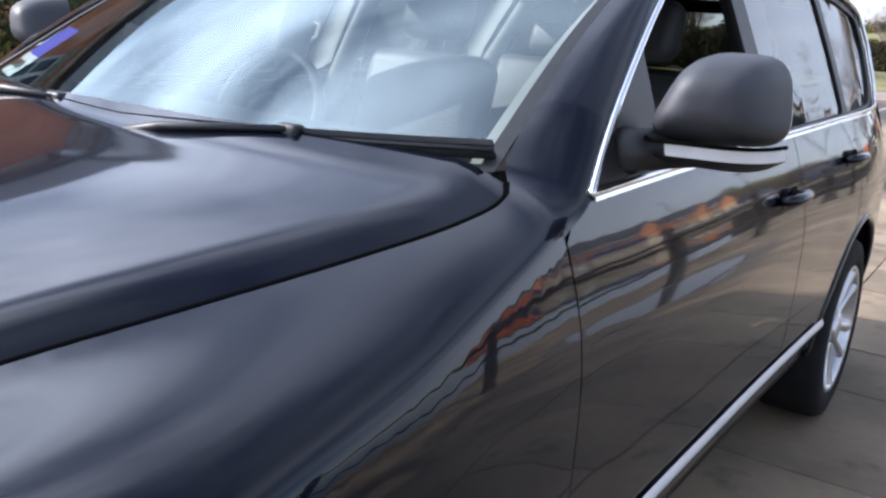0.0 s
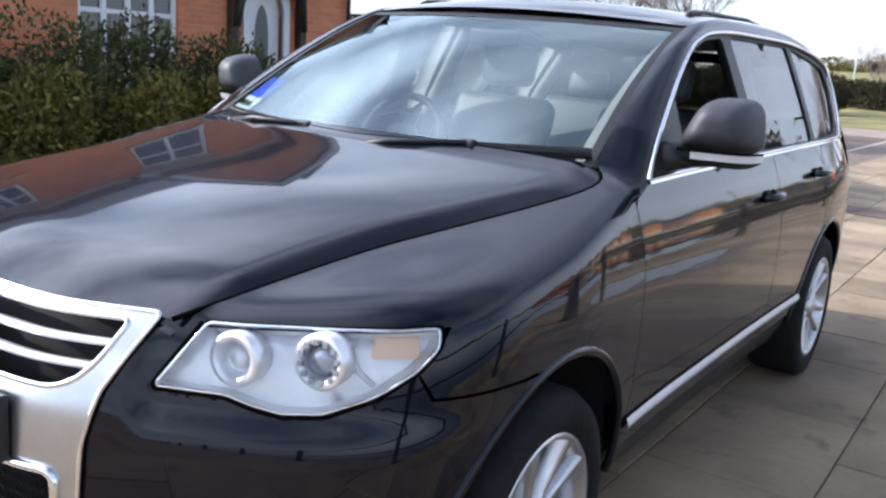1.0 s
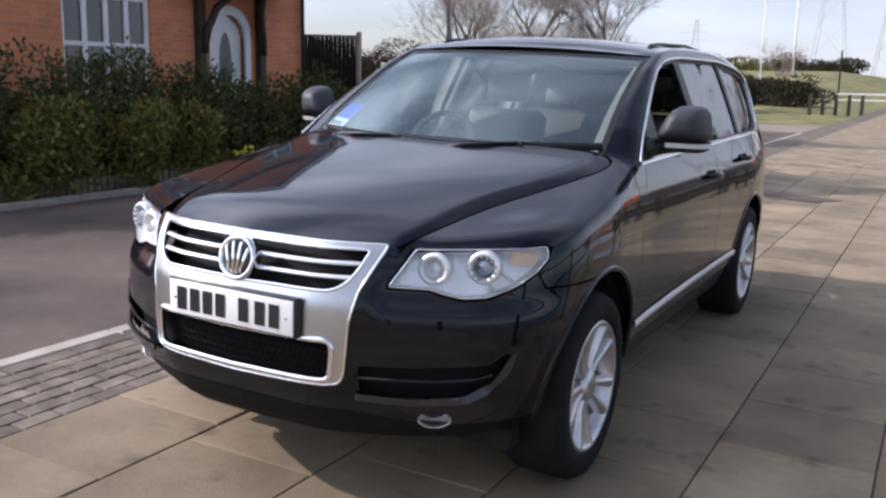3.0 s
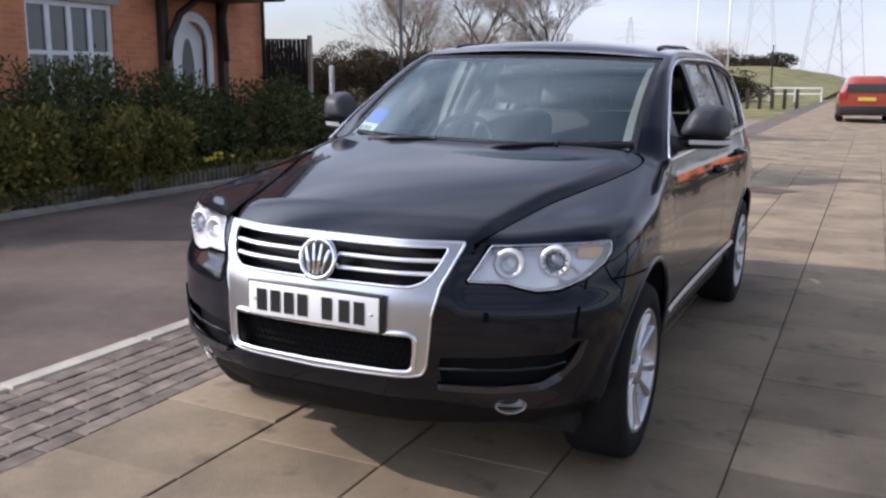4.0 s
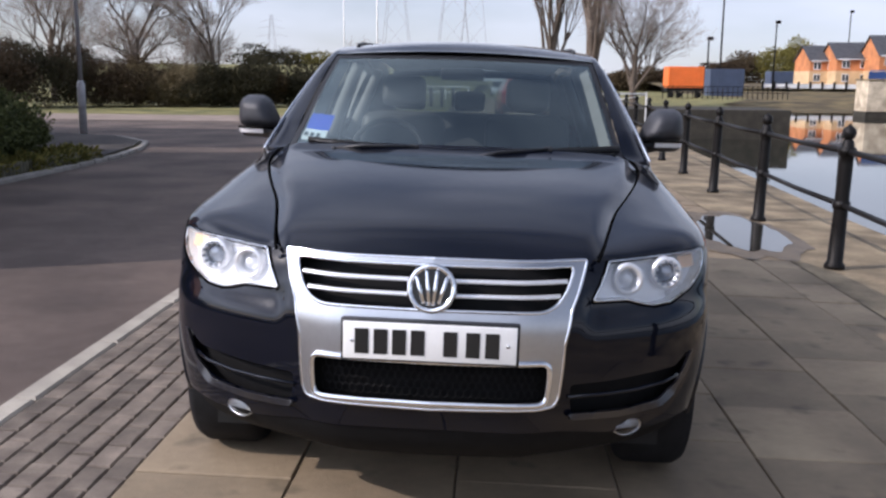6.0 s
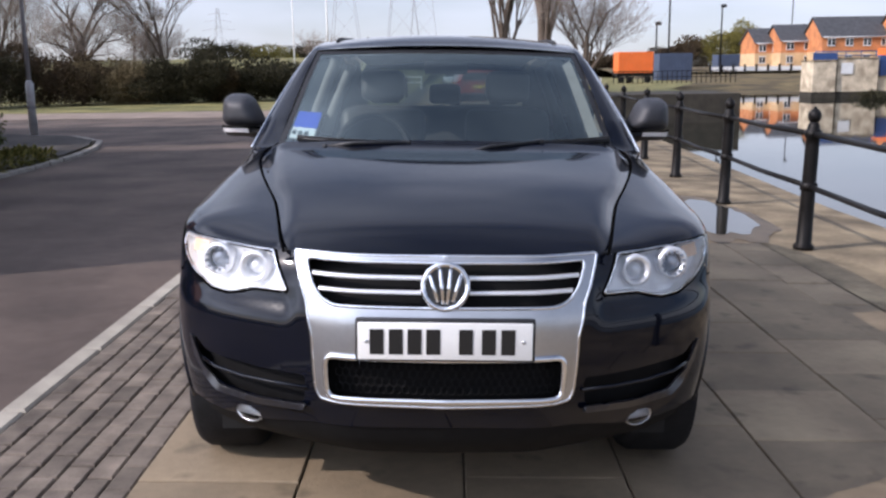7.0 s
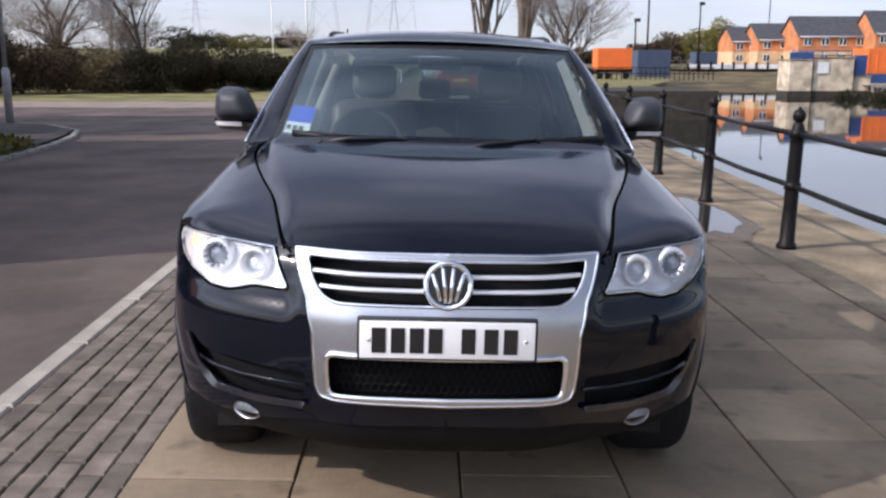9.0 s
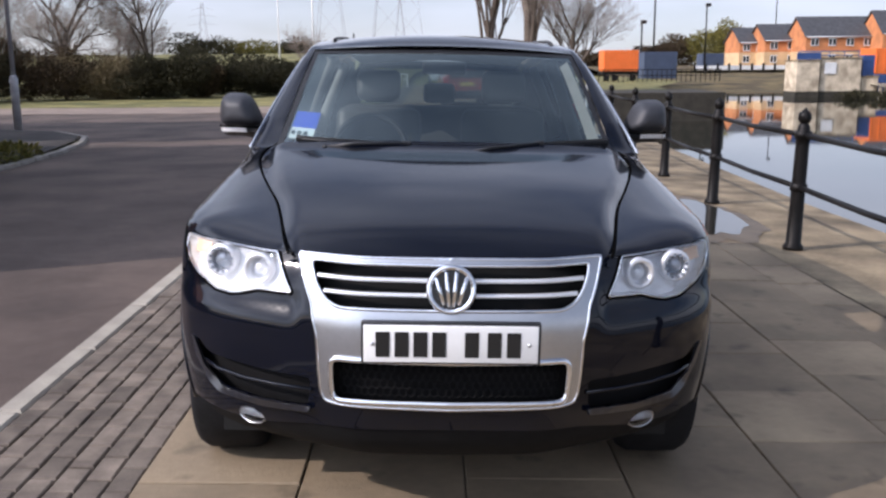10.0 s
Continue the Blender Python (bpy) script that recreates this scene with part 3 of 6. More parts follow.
    surround = P("grille_surround", sheet(lambda s, v: shell(s, v, .012), rounded(full, .012), [up_s, low_s], .022, thick=.012), SATIN, "satin silver grille surround")
    P("upper_edge", tube([shell(s, v, .012) for s, v in dense(up_s, .02)], .0055, 8, closed=True), CHROME, parent=surround)
    P("outer_edge", tube([shell(s, v, .010) for s, v in dense(rounded(full, .012), .03)], .005, 8, closed=True), CHROME, parent=surround)
    P("intake_edge", tube([shell(s, v, .014) for s, v in dense(low_s, .02)], .010, 10, closed=True), CHROME, parent=surround)
    bm = sheet(lambda s, v: shell(s, v, -.06), [(-.53, .46), (.53, .46), (.53, .93), (-.53, .93)], step=.05)
    P("grille_backing", bm, INNER_BLACK)
    for z, half in ((.880, .435), (.838, .405)):
        for sd in (1, -1):
            pts = [(sd * (.06 + (half - .06) * k / 14), z) for k in range(15)]
            bm = bmesh.new()
            for x, zz in pts:
                c = shell(S(x), zz, .0)
                for dy, dz in ((-.008, .003), (-.008, -.004), (.006, -.0075), (.012, -.004), (.012, .006), (.0, .0075)):
                    bm.verts.new(c + Vector((0, dy, dz)))
            bm.verts.ensure_lookup_table()
            for i in range(14):
                for k in range(6):
                    bm.faces.new([bm.verts[i * 6 + k], bm.verts[i * 6 + (k + 1) % 6], bm.verts[i * 6 + 6 + (k + 1) % 6], bm.verts[i * 6 + 6 + k]])
            bmesh.ops.recalc_face_normals(bm, faces=bm.faces[:])
            P("grille_slat", bm, SLAT, "bright slat")
    # honeycomb in the lower intake
    bm = bmesh.new()
    hexr = .014
    for i in range(-15, 16):
        for j in range(5):
            x, z = i * hexr * 1.74 + (j % 2) * hexr * .87, .527 + j * hexr * 1.5 * 1.2
            if abs(x) < .345:
                loop = [shell(S(x + hexr * .92 * math.sin(k * math.pi / 3)), z + hexr * 1.1 * math.cos(k * math.pi / 3), -.034) for k in range(6)]
                tube(loop, .0024, 4, bm=bm, closed=True)
    P("intake_mesh", bm, INNER_BLACK, "black honeycomb mesh", smooth=False)
    # round badge, a plain chrome disc with a ring and slanted bars
    c = shell(0, .862, .02)
    m = Matrix.Translation(c) @ pose(0, 0, 0, 78, 0, 0)
    badge = P("badge", lathe([(0, -.02), (.074, -.02), (.076, .012), (.071, .020), (.064, .020), (.060, .012), (0, .012)], m, 40), CHROME, "round chrome badge with slanted bars")
    P("badge_field", lathe([(.060, .0125), (0, .0125)], m, 32), PLATE_BLACK, parent=badge)
    for x0, z0, x1, z1 in ((-.046, .034, -.022, -.046), (-.016, .052, -.006, -.052), (.016, .052, .006, -.052), (.046, .034, .022, -.046)):
        P("badge_bar", tube([m @ Vector((x0, z0, .016)), m @ Vector((x1, z1, .016))], .0068, 8), CHROME, parent=badge)
    # number plate with plain bars
    z0, z1, yp = .648, .764, -.052
    plate = P("number_plate", box((-.262, yp, z0), (.262, yp + .006, z1), .003), PLATE_WHITE, "white number plate with black bars")
    P("plate_holder", box((-.270, yp + .007, z0 - .007), (.270, yp + .035, z1 + .007), .004), TRIM_BLACK, parent=plate)
    for x in (-.205, -.148, -.092, -.036, .062, .130, .188):
        text_bars("plate_bar", [(x - .021, x + .021, z0 + .018, z1 - .020)], PLATE_BLACK, plate, lambda u, v: Vector((u, yp - .002, v)))
    for x in (-.235, .235):
        P("plate_screw", lathe([(0, .003), (.006, .002), (.006, 0)], Matrix.Translation((x, yp, .706)) @ pose(0, 0, 0, 90), 10), SATIN, parent=plate)

    # headlamps
    for sd in (1, -1):
        hl = P("headlamp", sheet(lambda s, v: shell(s, v, -.036, sd), rounded([(LX(x), z) for x, z in lamp], .01), step=.03, flip=sd < 0), REFLECTOR, "clear headlamp with two round projectors")
        side_wall = bmesh.new()
        loop = dense(head, .02)
        a = [side_wall.verts.new(shell(s, v, .002, sd)) for s, v in loop]
        b = [side_wall.verts.new(shell(s, v, -.040, sd)) for s, v in loop]
        for i in range(len(loop)):
            j = (i + 1) % len(loop)
            side_wall.faces.new((a[i], a[j], b[j], b[i]))
        P("lamp_housing", side_wall, BEZEL, parent=hl)
        P("lamp_rim", tube([shell(s, v, .0, sd) for s, v in loop], .0032, 8, closed=True), CHROME, parent=hl)
        P("lamp_gasket", tube([shell(s, v, -.004, sd) for s, v in dense(rounded([(LX(.70) + (s - LX(.70)) * 1.035, .872 + (v - .872) * 1.09) for s, v in head], .01), .02)], .007, 6, closed=True), GAP, parent=hl)
        P("lamp_cover", sheet(lambda s, v: shell(s, v, .003, sd), head, step=.03, flip=sd < 0), COVER, "clear cover", parent=hl).visible_shadow = False
        for x, z, r in ((.612, .872, .041), (.748, .882, .042)):
            c = Vector((sd * x, .230 if x < .7 else .309, z))
            n = Vector((sd * .22, -1, .05)).normalized()
            m = Matrix.Translation(c) @ n.to_track_quat("Z", "Y").to_matrix().to_4x4()
            ring = P("projector", lathe([(r + .010, -.02), (r + .012, .022), (r + .006, .028), (r - .004, .026), (r - .010, .010), (r - .012, -.01), (r * .7, -.015)], m, 32), SLAT, parent=hl)
            if x > .7:
                bm = bmesh.new()
                for k in range(12):
                    a = k * math.tau / 12 + .2
                    p = Vector((math.cos(a) * (r - .004), math.sin(a) * (r - .004), .022))
                    box((p.x - .005, p.y - .005, p.z), (p.x + .005, p.y + .005, p.z + .008), bm=bm)
                bm.transform(m)
                P("projector_teeth", bm, LENS, parent=hl, smooth=False)
                P("projector_lens", lathe([(r - .012, .004), (r * .6, .016), (r * .3, .021), (0, .022)], m, 28), LENS, parent=hl)
            else:
                P("projector_lens", lathe([(r - .010, .0), (r * .62, -.012), (r * .5, .008), (r * .3, .016), (0, .018)], m, 28), REFLECTOR, parent=hl)
        amb = [(LX(x), z) for x, z in ((.815, .885), (.822, .938), (.872, .938), (.868, .885))]
        P("indicator", sheet(lambda s, v: shell(s, v, -.024, sd), rounded(amb, .008), step=.006, flip=sd < 0), AMBER, "amber indicator", parent=hl)
        P("lamp_divider", tube([shell(LX(x), z, -.03, sd) for x, z in ((.80, .935), (.79, .90), (.80, .86), (.82, .835))], .006, 6), BEZEL, parent=hl)

    # wings, doors, quarters, sills
    wing = [(S_GRILLE + .018, .937), (S_GRILLE + .018, V_TOP)] + [(S_GRILLE + (S_END - S_GRILLE) * k / 24, V_TOP) for k in range(1, 25)]
    wing += [(S_END, .36), (s_of_y(F_AXLE + ARCH_F - .001), .36)]
    wing += [(s_of_y(F_AXLE + ARCH_F * math.cos(math.radians(d))), .37 + ARCH_UP * math.sin(math.radians(d))) for d in range(2, 104, 6)]
    wing += [(LX(.876), z_line + .026), (LX(.863), .868), (LX(.883), .912), (LX(.889), .949), (LX(.70), .942), (LX(.582), .933)]
    doors = []
    split, tail = 2.86, 3.62
    f_door = [(1.3835, .40), (split - .003, .40), (split - .003, belt(split)), (1.45, belt(1.45)), (1.3835, 1.085)]
    arc = [(R_AXLE + .44 * math.cos(math.radians(d)), .37 + .43 * math.sin(math.radians(d))) for d in range(176, 110, -6)]
    r_door = [(split + .003, .40), (R_AXLE - .44, .40)] + arc + [(tail, .80), (tail + .02, belt(tail)), (split + .003, belt(split))]
    q_arc = [(R_AXLE + .44 * math.cos(math.radians(d)), .37 + .43 * math.sin(math.radians(d))) for d in range(112, 0, -6)]
    quarter = [(tail + .008, .80), (tail + .028, belt(tail)), (4.69, belt(4.69)), (4.71, .90), (4.69, .40), (R_AXLE + .44, .37)] + q_arc[::-1]
    for sd in (1, -1):
        P("front_wing", sheet(lambda s, v: shell(s, v, 0, sd), wing, step=.026, flip=sd < 0), PAINT)
        dr = P("front_door", sheet(lambda a, b: flank(a, b, 0, sd), f_door, step=.045, thick=.02, flip=sd < 0), PAINT)
        d2 = P("rear_door", sheet(lambda a, b: flank(a, b, 0, sd), r_door, step=.045, thick=.02, flip=sd < 0), PAINT)
        doors.append((dr, d2))
        P("rear_quarter", sheet(lambda a, b: flank(a, b, 0, sd), quarter, step=.045, flip=sd < 0), PAINT)
        for yy, zz, owner in ((2.70, .99, dr), (3.50, 1.03, d2)):
            dish = P("handle_dish", lathe([(.062, .001), (.05, -.012), (0, -.018)], Matrix.Translation(flank(yy, zz, .004, sd)) @ pose(0, 0, 0, 0, 90 * sd, 0) @ Matrix.Diagonal((.62, 1.15, 1, 1)), 20), TRIM_BLACK, parent=owner)
            pts = [flank(yy - .10, zz + .008, .004, sd), flank(yy - .07, zz + .012, .036, sd), flank(yy, zz + .014, .046, sd), flank(yy + .07, zz + .012, .036, sd), flank(yy + .10, zz + .008, .004, sd)]
            P("door_handle", tube(pts, [.012, .015, .016, .015, .012], 10), PAINT, parent=owner)
        # sill and its bright strip
        P("sill", sheet(lambda a, b: flank(a, b, -.012 - .35 * max(0, .36 - b), sd), [(F_AXLE + .42, .25), (R_AXLE - .43, .25), (R_AXLE - .435, .41), (F_AXLE + .42, .41)], step=.05, flip=sd < 0), TRIM_BLACK)
        strip = grid(lambda a, b: flank(1.385 + a * 2.0, .448 + .044 * b, .006 + .010 * math.sin(math.pi * b), sd), 40, 6, flip=sd > 0)
        P("sill_strip", strip, STRIP, "bright metal strip along the doors")
        for yc, rr, rz, who in ((F_AXLE, ARCH_F, ARCH_UP, 0), (R_AXLE, .435, .426, 1)):
            pts = []
            for d in range(-4, 185, 6):
                y, z = yc + rr * math.cos(math.radians(d)), .37 + rz * math.sin(math.radians(d))
                pts.append(shell(s_of_y(y), z, -.006, sd) if who == 0 else flank(y, z, -.006, sd))
            P("arch_lip", tube(pts, .014, 8), PAINT)
            bm = bmesh.new()
            ring = []
            for d in range(0, 181, 9):
                y, z = yc + (rr + .01) * math.cos(math.radians(d)), .37 + (rz + .01) * math.sin(math.radians(d))
                ring.append((bm.verts.new((sd * .885, y, z)), bm.verts.new((sd * .55, y, z))))
            for (a, b), (c2, d2v) in zip(ring, ring[1:]):
                bm.faces.new((a, c2, d2v, b))
            bm.faces.new([r[1] for r in ring])
            P("wheel_well", bm, WELL)

    # roof, cant rails, windscreen, side glass
    def roof(u, t):
        y = 2.215 - .12 * (1 - u * u) * (1 - t) ** 3 + t * 2.24
        yy = max(y, 2.21)
        x = u * rail_x(yy)
        return Vector((x, y, roof_z(x, yy)))
    P("roof", grid(lambda a, b: roof(a * 2 - 1, b), 36, 48), PAINT)
    ws = P("windscreen", grid(lambda a, b: screen(a * 2 - 1, b), 36, 20), GLASS, "tinted windscreen")
    ws.visible_shadow = False
    bm = grid(lambda a, b: screen(-1 + b * .035, a, .002), 20, 2)
    bm = grid(lambda a, b: screen(1 - b * .035, a, .002), 20, 2, bm=bm, flip=True)
    bm = grid(lambda a, b: screen(a * 2 - 1, b * .022, .002), 30, 2, bm=bm)
    bm = grid(lambda a, b: screen(a * 2 - 1, 1 - b * .05, .002), 30, 2, bm=bm, flip=True)
    P("screen_border", bm, TRIM_BLACK, parent=ws)
    for sd in (1, -1):
        def cant(a, t):
            y = FOOT_Y + a * (4.435 - FOOT_Y)
            inner = Vector((sd * rail_x(y), y, rail_z(y)))
            yo = max(y + .05 * (1 - a), 1.47)
            outer = cabin_side(yo, open_z(yo), .006, sd)
            mid = (inner + outer) / 2 + Vector((sd * .022, 0, .026))
            return inner * (1 - t) ** 2 + mid * 2 * t * (1 - t) + outer * t * t
        P("cant_rail", grid(cant, 70, 8, flip=sd > 0), PAINT)
        wing_end = lambda t: shell(S_END, V_TOP - t * (V_TOP - V_SH), 0, sd)
        chord0 = lambda t: wing_end(t) - wing_end(0).lerp(wing_end(1), t)
        chord1 = lambda t: cant(0, t) - cant(0, 0).lerp(cant(0, 1), t)
        outs = [wing_end(1), cabin_side(1.455, 1.128, .010, sd), cabin_side(1.53, 1.178, .010, sd), cant(0, 1)]
        ins = [wing_end(0), Vector((sd * rail_x(1.44), 1.44, rail_z(1.44) - .004)), Vector((sd * rail_x(1.50), 1.50, rail_z(1.50) - .002)), cant(0, 0)]
        knots = (0, .30, .62, 1)
        out_f = [spline([(k, p[i]) for k, p in zip(knots, outs)]) for i in range(3)]
        in_f = [spline([(k, p[i]) for k, p in zip(knots, ins)]) for i in range(3)]

        def foot(a, t):
            w = a * a * (3 - 2 * a)
            return Vector([f(a) for f in in_f]).lerp(Vector([f(a) for f in out_f]), t) + chord0(t) * (1 - w) + chord1(t) * w

        def flow(a, t):                                   # leaves the wing in the wing's own direction
            v = V_TOP - t * (V_TOP - V_SH)
            rate = (foot(.02, t) - foot(0, t)) / .02
            along = (shell(S_END, v, 0, sd) - shell(S_END - .03, v, 0, sd)).normalized() * rate.length
            return foot(a, t) + (along - rate) * a * (1 - a) ** 3
        P("pillar_foot", grid(flow, 30, 16, flip=sd > 0), PAINT)
        # window opening outline
        top = [(y, open_z(y)) for y in [1.48 + k * (4.1 - 1.48) / 40 for k in range(41)]]
        bottom = [(4.16, 1.40), (4.13, 1.27), (4.06, 1.19), (3.95, belt(3.95) + .014), (2.8, belt(2.8) + .012), (1.50, belt(1.5) + .012)]
        outline = top + bottom
        P("window_trim", tube([cabin_side(y, z, .010, sd) for y, z in dense(rounded(outline, .03), .06)], .007, 6, closed=True), CHROME, "thin chrome window line")
        belt_strip = grid(lambda a, b: cabin_side(1.49 + a * 2.5, belt(1.49 + a * 2.5) + .000 + .014 * b, .012, sd), 40, 3, flip=sd > 0)
        P("belt_strip", belt_strip, CHROME, "chrome belt strip")
        panes = [("front_window", [(2.30, open_z(2.3) - .02), (2.50, open_z(2.5) - .02), (2.56, belt(2.56) + .02), (1.86, belt(1.86) + .02), (1.86, open_z(1.86) - .02), (2.1, open_z(2.1) - .02)]),
                 ("rear_window_pane", [(2.60, open_z(2.6) - .018), (3.40, open_z(3.4) - .018), (3.50, belt(3.5) + .02), (2.68, belt(2.68) + .02)]),
                 ("quarter_window", [(3.46, open_z(3.46) - .018), (4.04, open_z(4.04) - .03), (4.10, 1.40), (4.07, 1.26), (3.98, belt(3.98) + .03), (3.56, belt(3.56) + .02)])]
        frame_holes = [rounded(p, .03) for _, p in panes]
        P("window_frame", sheet(lambda a, b: cabin_side(a, b, -.004, sd), rounded(outline, .03), frame_holes, .05, thick=.03, flip=sd < 0), TRIM_BLACK)
        for name, poly in panes:
            if name == "front_window" and sd > 0:
                continue
            pane = P(name, sheet(lambda a, b: cabin_side(a, b, -.012, sd), rounded(poly, .03), step=.06, flip=sd < 0), SIDE_GLASS)
            pane.visible_shadow = False
        # rear pillar behind the windows, belt to roof
        pil = [(4.04, 1.165), (4.66, 1.165), (4.60, 1.35), (4.43, 1.555), (4.2, 1.535), (4.14, 1.47), (4.17, 1.38), (4.13, 1.25)]
        P("rear_pillar", sheet(lambda a, b: cabin_side(a, b, -.002 - .35 * max(0, a - 4.35), sd), pil, step=.05, flip=sd < 0), PAINT)

    # tail
    tail_y = spline([(.25, 4.62), (.45, 4.73), (.8, 4.755), (1.0, 4.73), (1.17, 4.69), (1.4, 4.58), (1.56, 4.46)])
    tail_w = spline([(.25, .80), (.5, .86), (.9, .86), (1.17, .80), (1.4, .68), (1.56, .58)])

    def tailgate(u, z):
        return Vector((u * tail_w(z), tail_y(z) - .10 * abs(u) ** 4, z))
    rear_glass = rounded([(-.82, 1.22), (.82, 1.22), (.84, 1.50), (-.84, 1.50)], .05)
    P("tailgate", sheet(tailgate, [(-1, .25), (1, .25), (1, 1.56), (-1, 1.56)], [rear_glass], .08), PAINT)
    P("rear_screen", sheet(tailgate, rear_glass, step=.1), SIDE_GLASS).visible_shadow = False
    for sd in (1, -1):
        P("tail_lamp", sheet(lambda a, b: tailgate(a, b) + Vector((0, .008, 0)), [(sd * .70, .92), (sd * .98, .92), (sd * .98, 1.12), (sd * .70, 1.10)], step=.05, thick=.02, flip=sd > 0), RED_LAMP, "red tail lamp")
    P("undertray", grid(lambda a, b: Vector(((a * 2 - 1) * (.50 + .2 * b), .08 + .42 * b + .10 * (a * 2 - 1) ** 2, .39 - .12 * b)), 12, 4), WELL)
    P("floor_pan", box((-.80, .45, .22), (.80, 4.6, .34)), WELL, smooth=False)

    # wipers and cowl
    P("cowl", grid(lambda a, b: screen((a * 2 - 1) * .97, 0) + Vector((0, -.07 + .08 * b, -.062 + .05 * b)), 30, 4), TRIM_BLACK)
    for xa, xb, xj, xp in ((-.66, .06, -.17, -.52), (.04, .735, .41, .07)):
        pts = [screen((xa + (xb - xa) * k / 14) / .745, .040 + .010 * math.sin(math.pi * k / 14), .020) for k in range(15)]
        w = P("wiper", tube(pts, .006, 6), TRIM_BLACK, "black wiper resting at the foot of the glass")
        P("spoiler", grid(lambda a, b: pts[min(14, int(a * 14))] + Vector((0, .004 - .012 * b, .004 + .012 * b)), 14, 1), WIPER_EDGE, parent=w)
        P("blade", tube([p + Vector((0, .008, -.012)) for p in pts], .006, 6), RUBBER, parent=w)
        joint = screen(xj / .745, .052, .030)
        P("wiper_joint", box(tuple(joint - Vector((.022, .014, .010))), tuple(joint + Vector((.022, .014, .012))), .006), TRIM_BLACK, parent=w)
        hub = screen(xp / .745, .020, .012) + Vector((0, -.045, -.004))
        P("wiper_arm", tube([hub, hub.lerp(joint, .35) + Vector((0, -.012, .014)), joint + Vector((0, -.01, .004))], [.011, .009, .006], 8), TRIM_BLACK, parent=w)
        P("wiper_hub", lathe([(0, .014), (.013, .011), (.015, -.03)], Matrix.Translation(hub), 14), TRIM_BLACK, parent=w)
    # permit on the glass
    card = P("permit", grid(lambda a, b: screen(-.955 + .155 * a, .072 + .090 * b, -.006), 4, 4), WHITE_CARD, "blue and white paper permit")
    P("permit_top", grid(lambda a, b: screen(-.955 + .16 * a, .160 + .13 * b, -.005), 4, 4), BLUE_CARD, parent=card)
    for k in range(3):
        text_bars("permit_bar", [(-.945 + k * .04, -.92 + k * .04, .10, .13)], TRIM_BLACK, card, lambda u, v: screen(u, v, -.003))

    # mirrors
    for sd in (1, -1):
        se = lambda c: math.copysign(abs(c) ** .55, c)

        def shell_m(a, b):
            ph, r = a * math.tau, 1 - b
            up = (se(math.sin(ph)) * r + 1) / 2
            x = .968 + .030 * up + (.122 - .048 * up) * se(math.cos(ph)) * r
            z = 1.298 + .082 * se(math.sin(ph)) * r
            return Vector((sd * x, 1.80 - .155 * max(0, 1 - r ** 3.2) ** .62 + .03 * (x - .97) / .1, z))
        mir = P("door_mirror", grid(shell_m, 48, 16, flip=sd > 0), MIRROR_GREY, "dark grey door mirror with bright lower strip")

        def strip_m(a, b):
            q = a * 2 - 1
            x = .972 + .112 * q
            y = 1.80 - .150 * max(0, 1 - abs(q) ** 3.2) ** .62 + .03 * q
            return Vector((sd * x, y + .012 * b, 1.222 - .023 * b + .004 * math.sin(math.pi * a)))
        P("mirror_strip", grid(lambda a, b: strip_m(.30 + .70 * a, b), 30, 4, flip=sd < 0), STRIP, "pale indicator strip", parent=mir)

        def hull_m(a, b):
            q = a * 2 - 1
            p = strip_m(a, 1)
            c = Vector((sd * (.96 + .06 * q), 1.765, 1.180))
            return p.lerp(c, b) + Vector((0, 0, -.010 * math.sin(math.pi * b)))
        P("mirror_base", grid(hull_m, 30, 6, flip=sd < 0), TRIM_BLACK, parent=mir)
        P("mirror_seam", tube([strip_m(k / 24, -.1) + Vector((0, -.002, 0)) for k in range(25)], .004, 6), GAP, parent=mir)
        P("mirror_arm", tube([cabin_side(1.66, 1.190, -.03, sd), Vector((sd * .86, 1.70, 1.198)), Vector((sd * .91, 1.735, 1.205)), Vector((sd * .95, 1.76, 1.205))], [.055, .040, .036, .03], 12), TRIM_BLACK, parent=mir)
        P("mirror_glass", grid(lambda a, b: shell_m(a, 0) + Vector((0, .004, 0)) + (Vector((sd * .972, 1.80, 1.298)) - shell_m(a, 0)) * b, 36, 3, flip=sd < 0), CHROME, parent=mir)
        P("mirror_sail", sheet(lambda a, b: cabin_side(a, b, .004, sd), [(1.51, belt(1.5) + .02), (1.84, belt(1.84) + .02), (1.84, open_z(1.84) - .02), (1.62, open_z(1.62) - .02)], step=.05, thick=.02, flip=sd < 0), TRIM_BLACK)

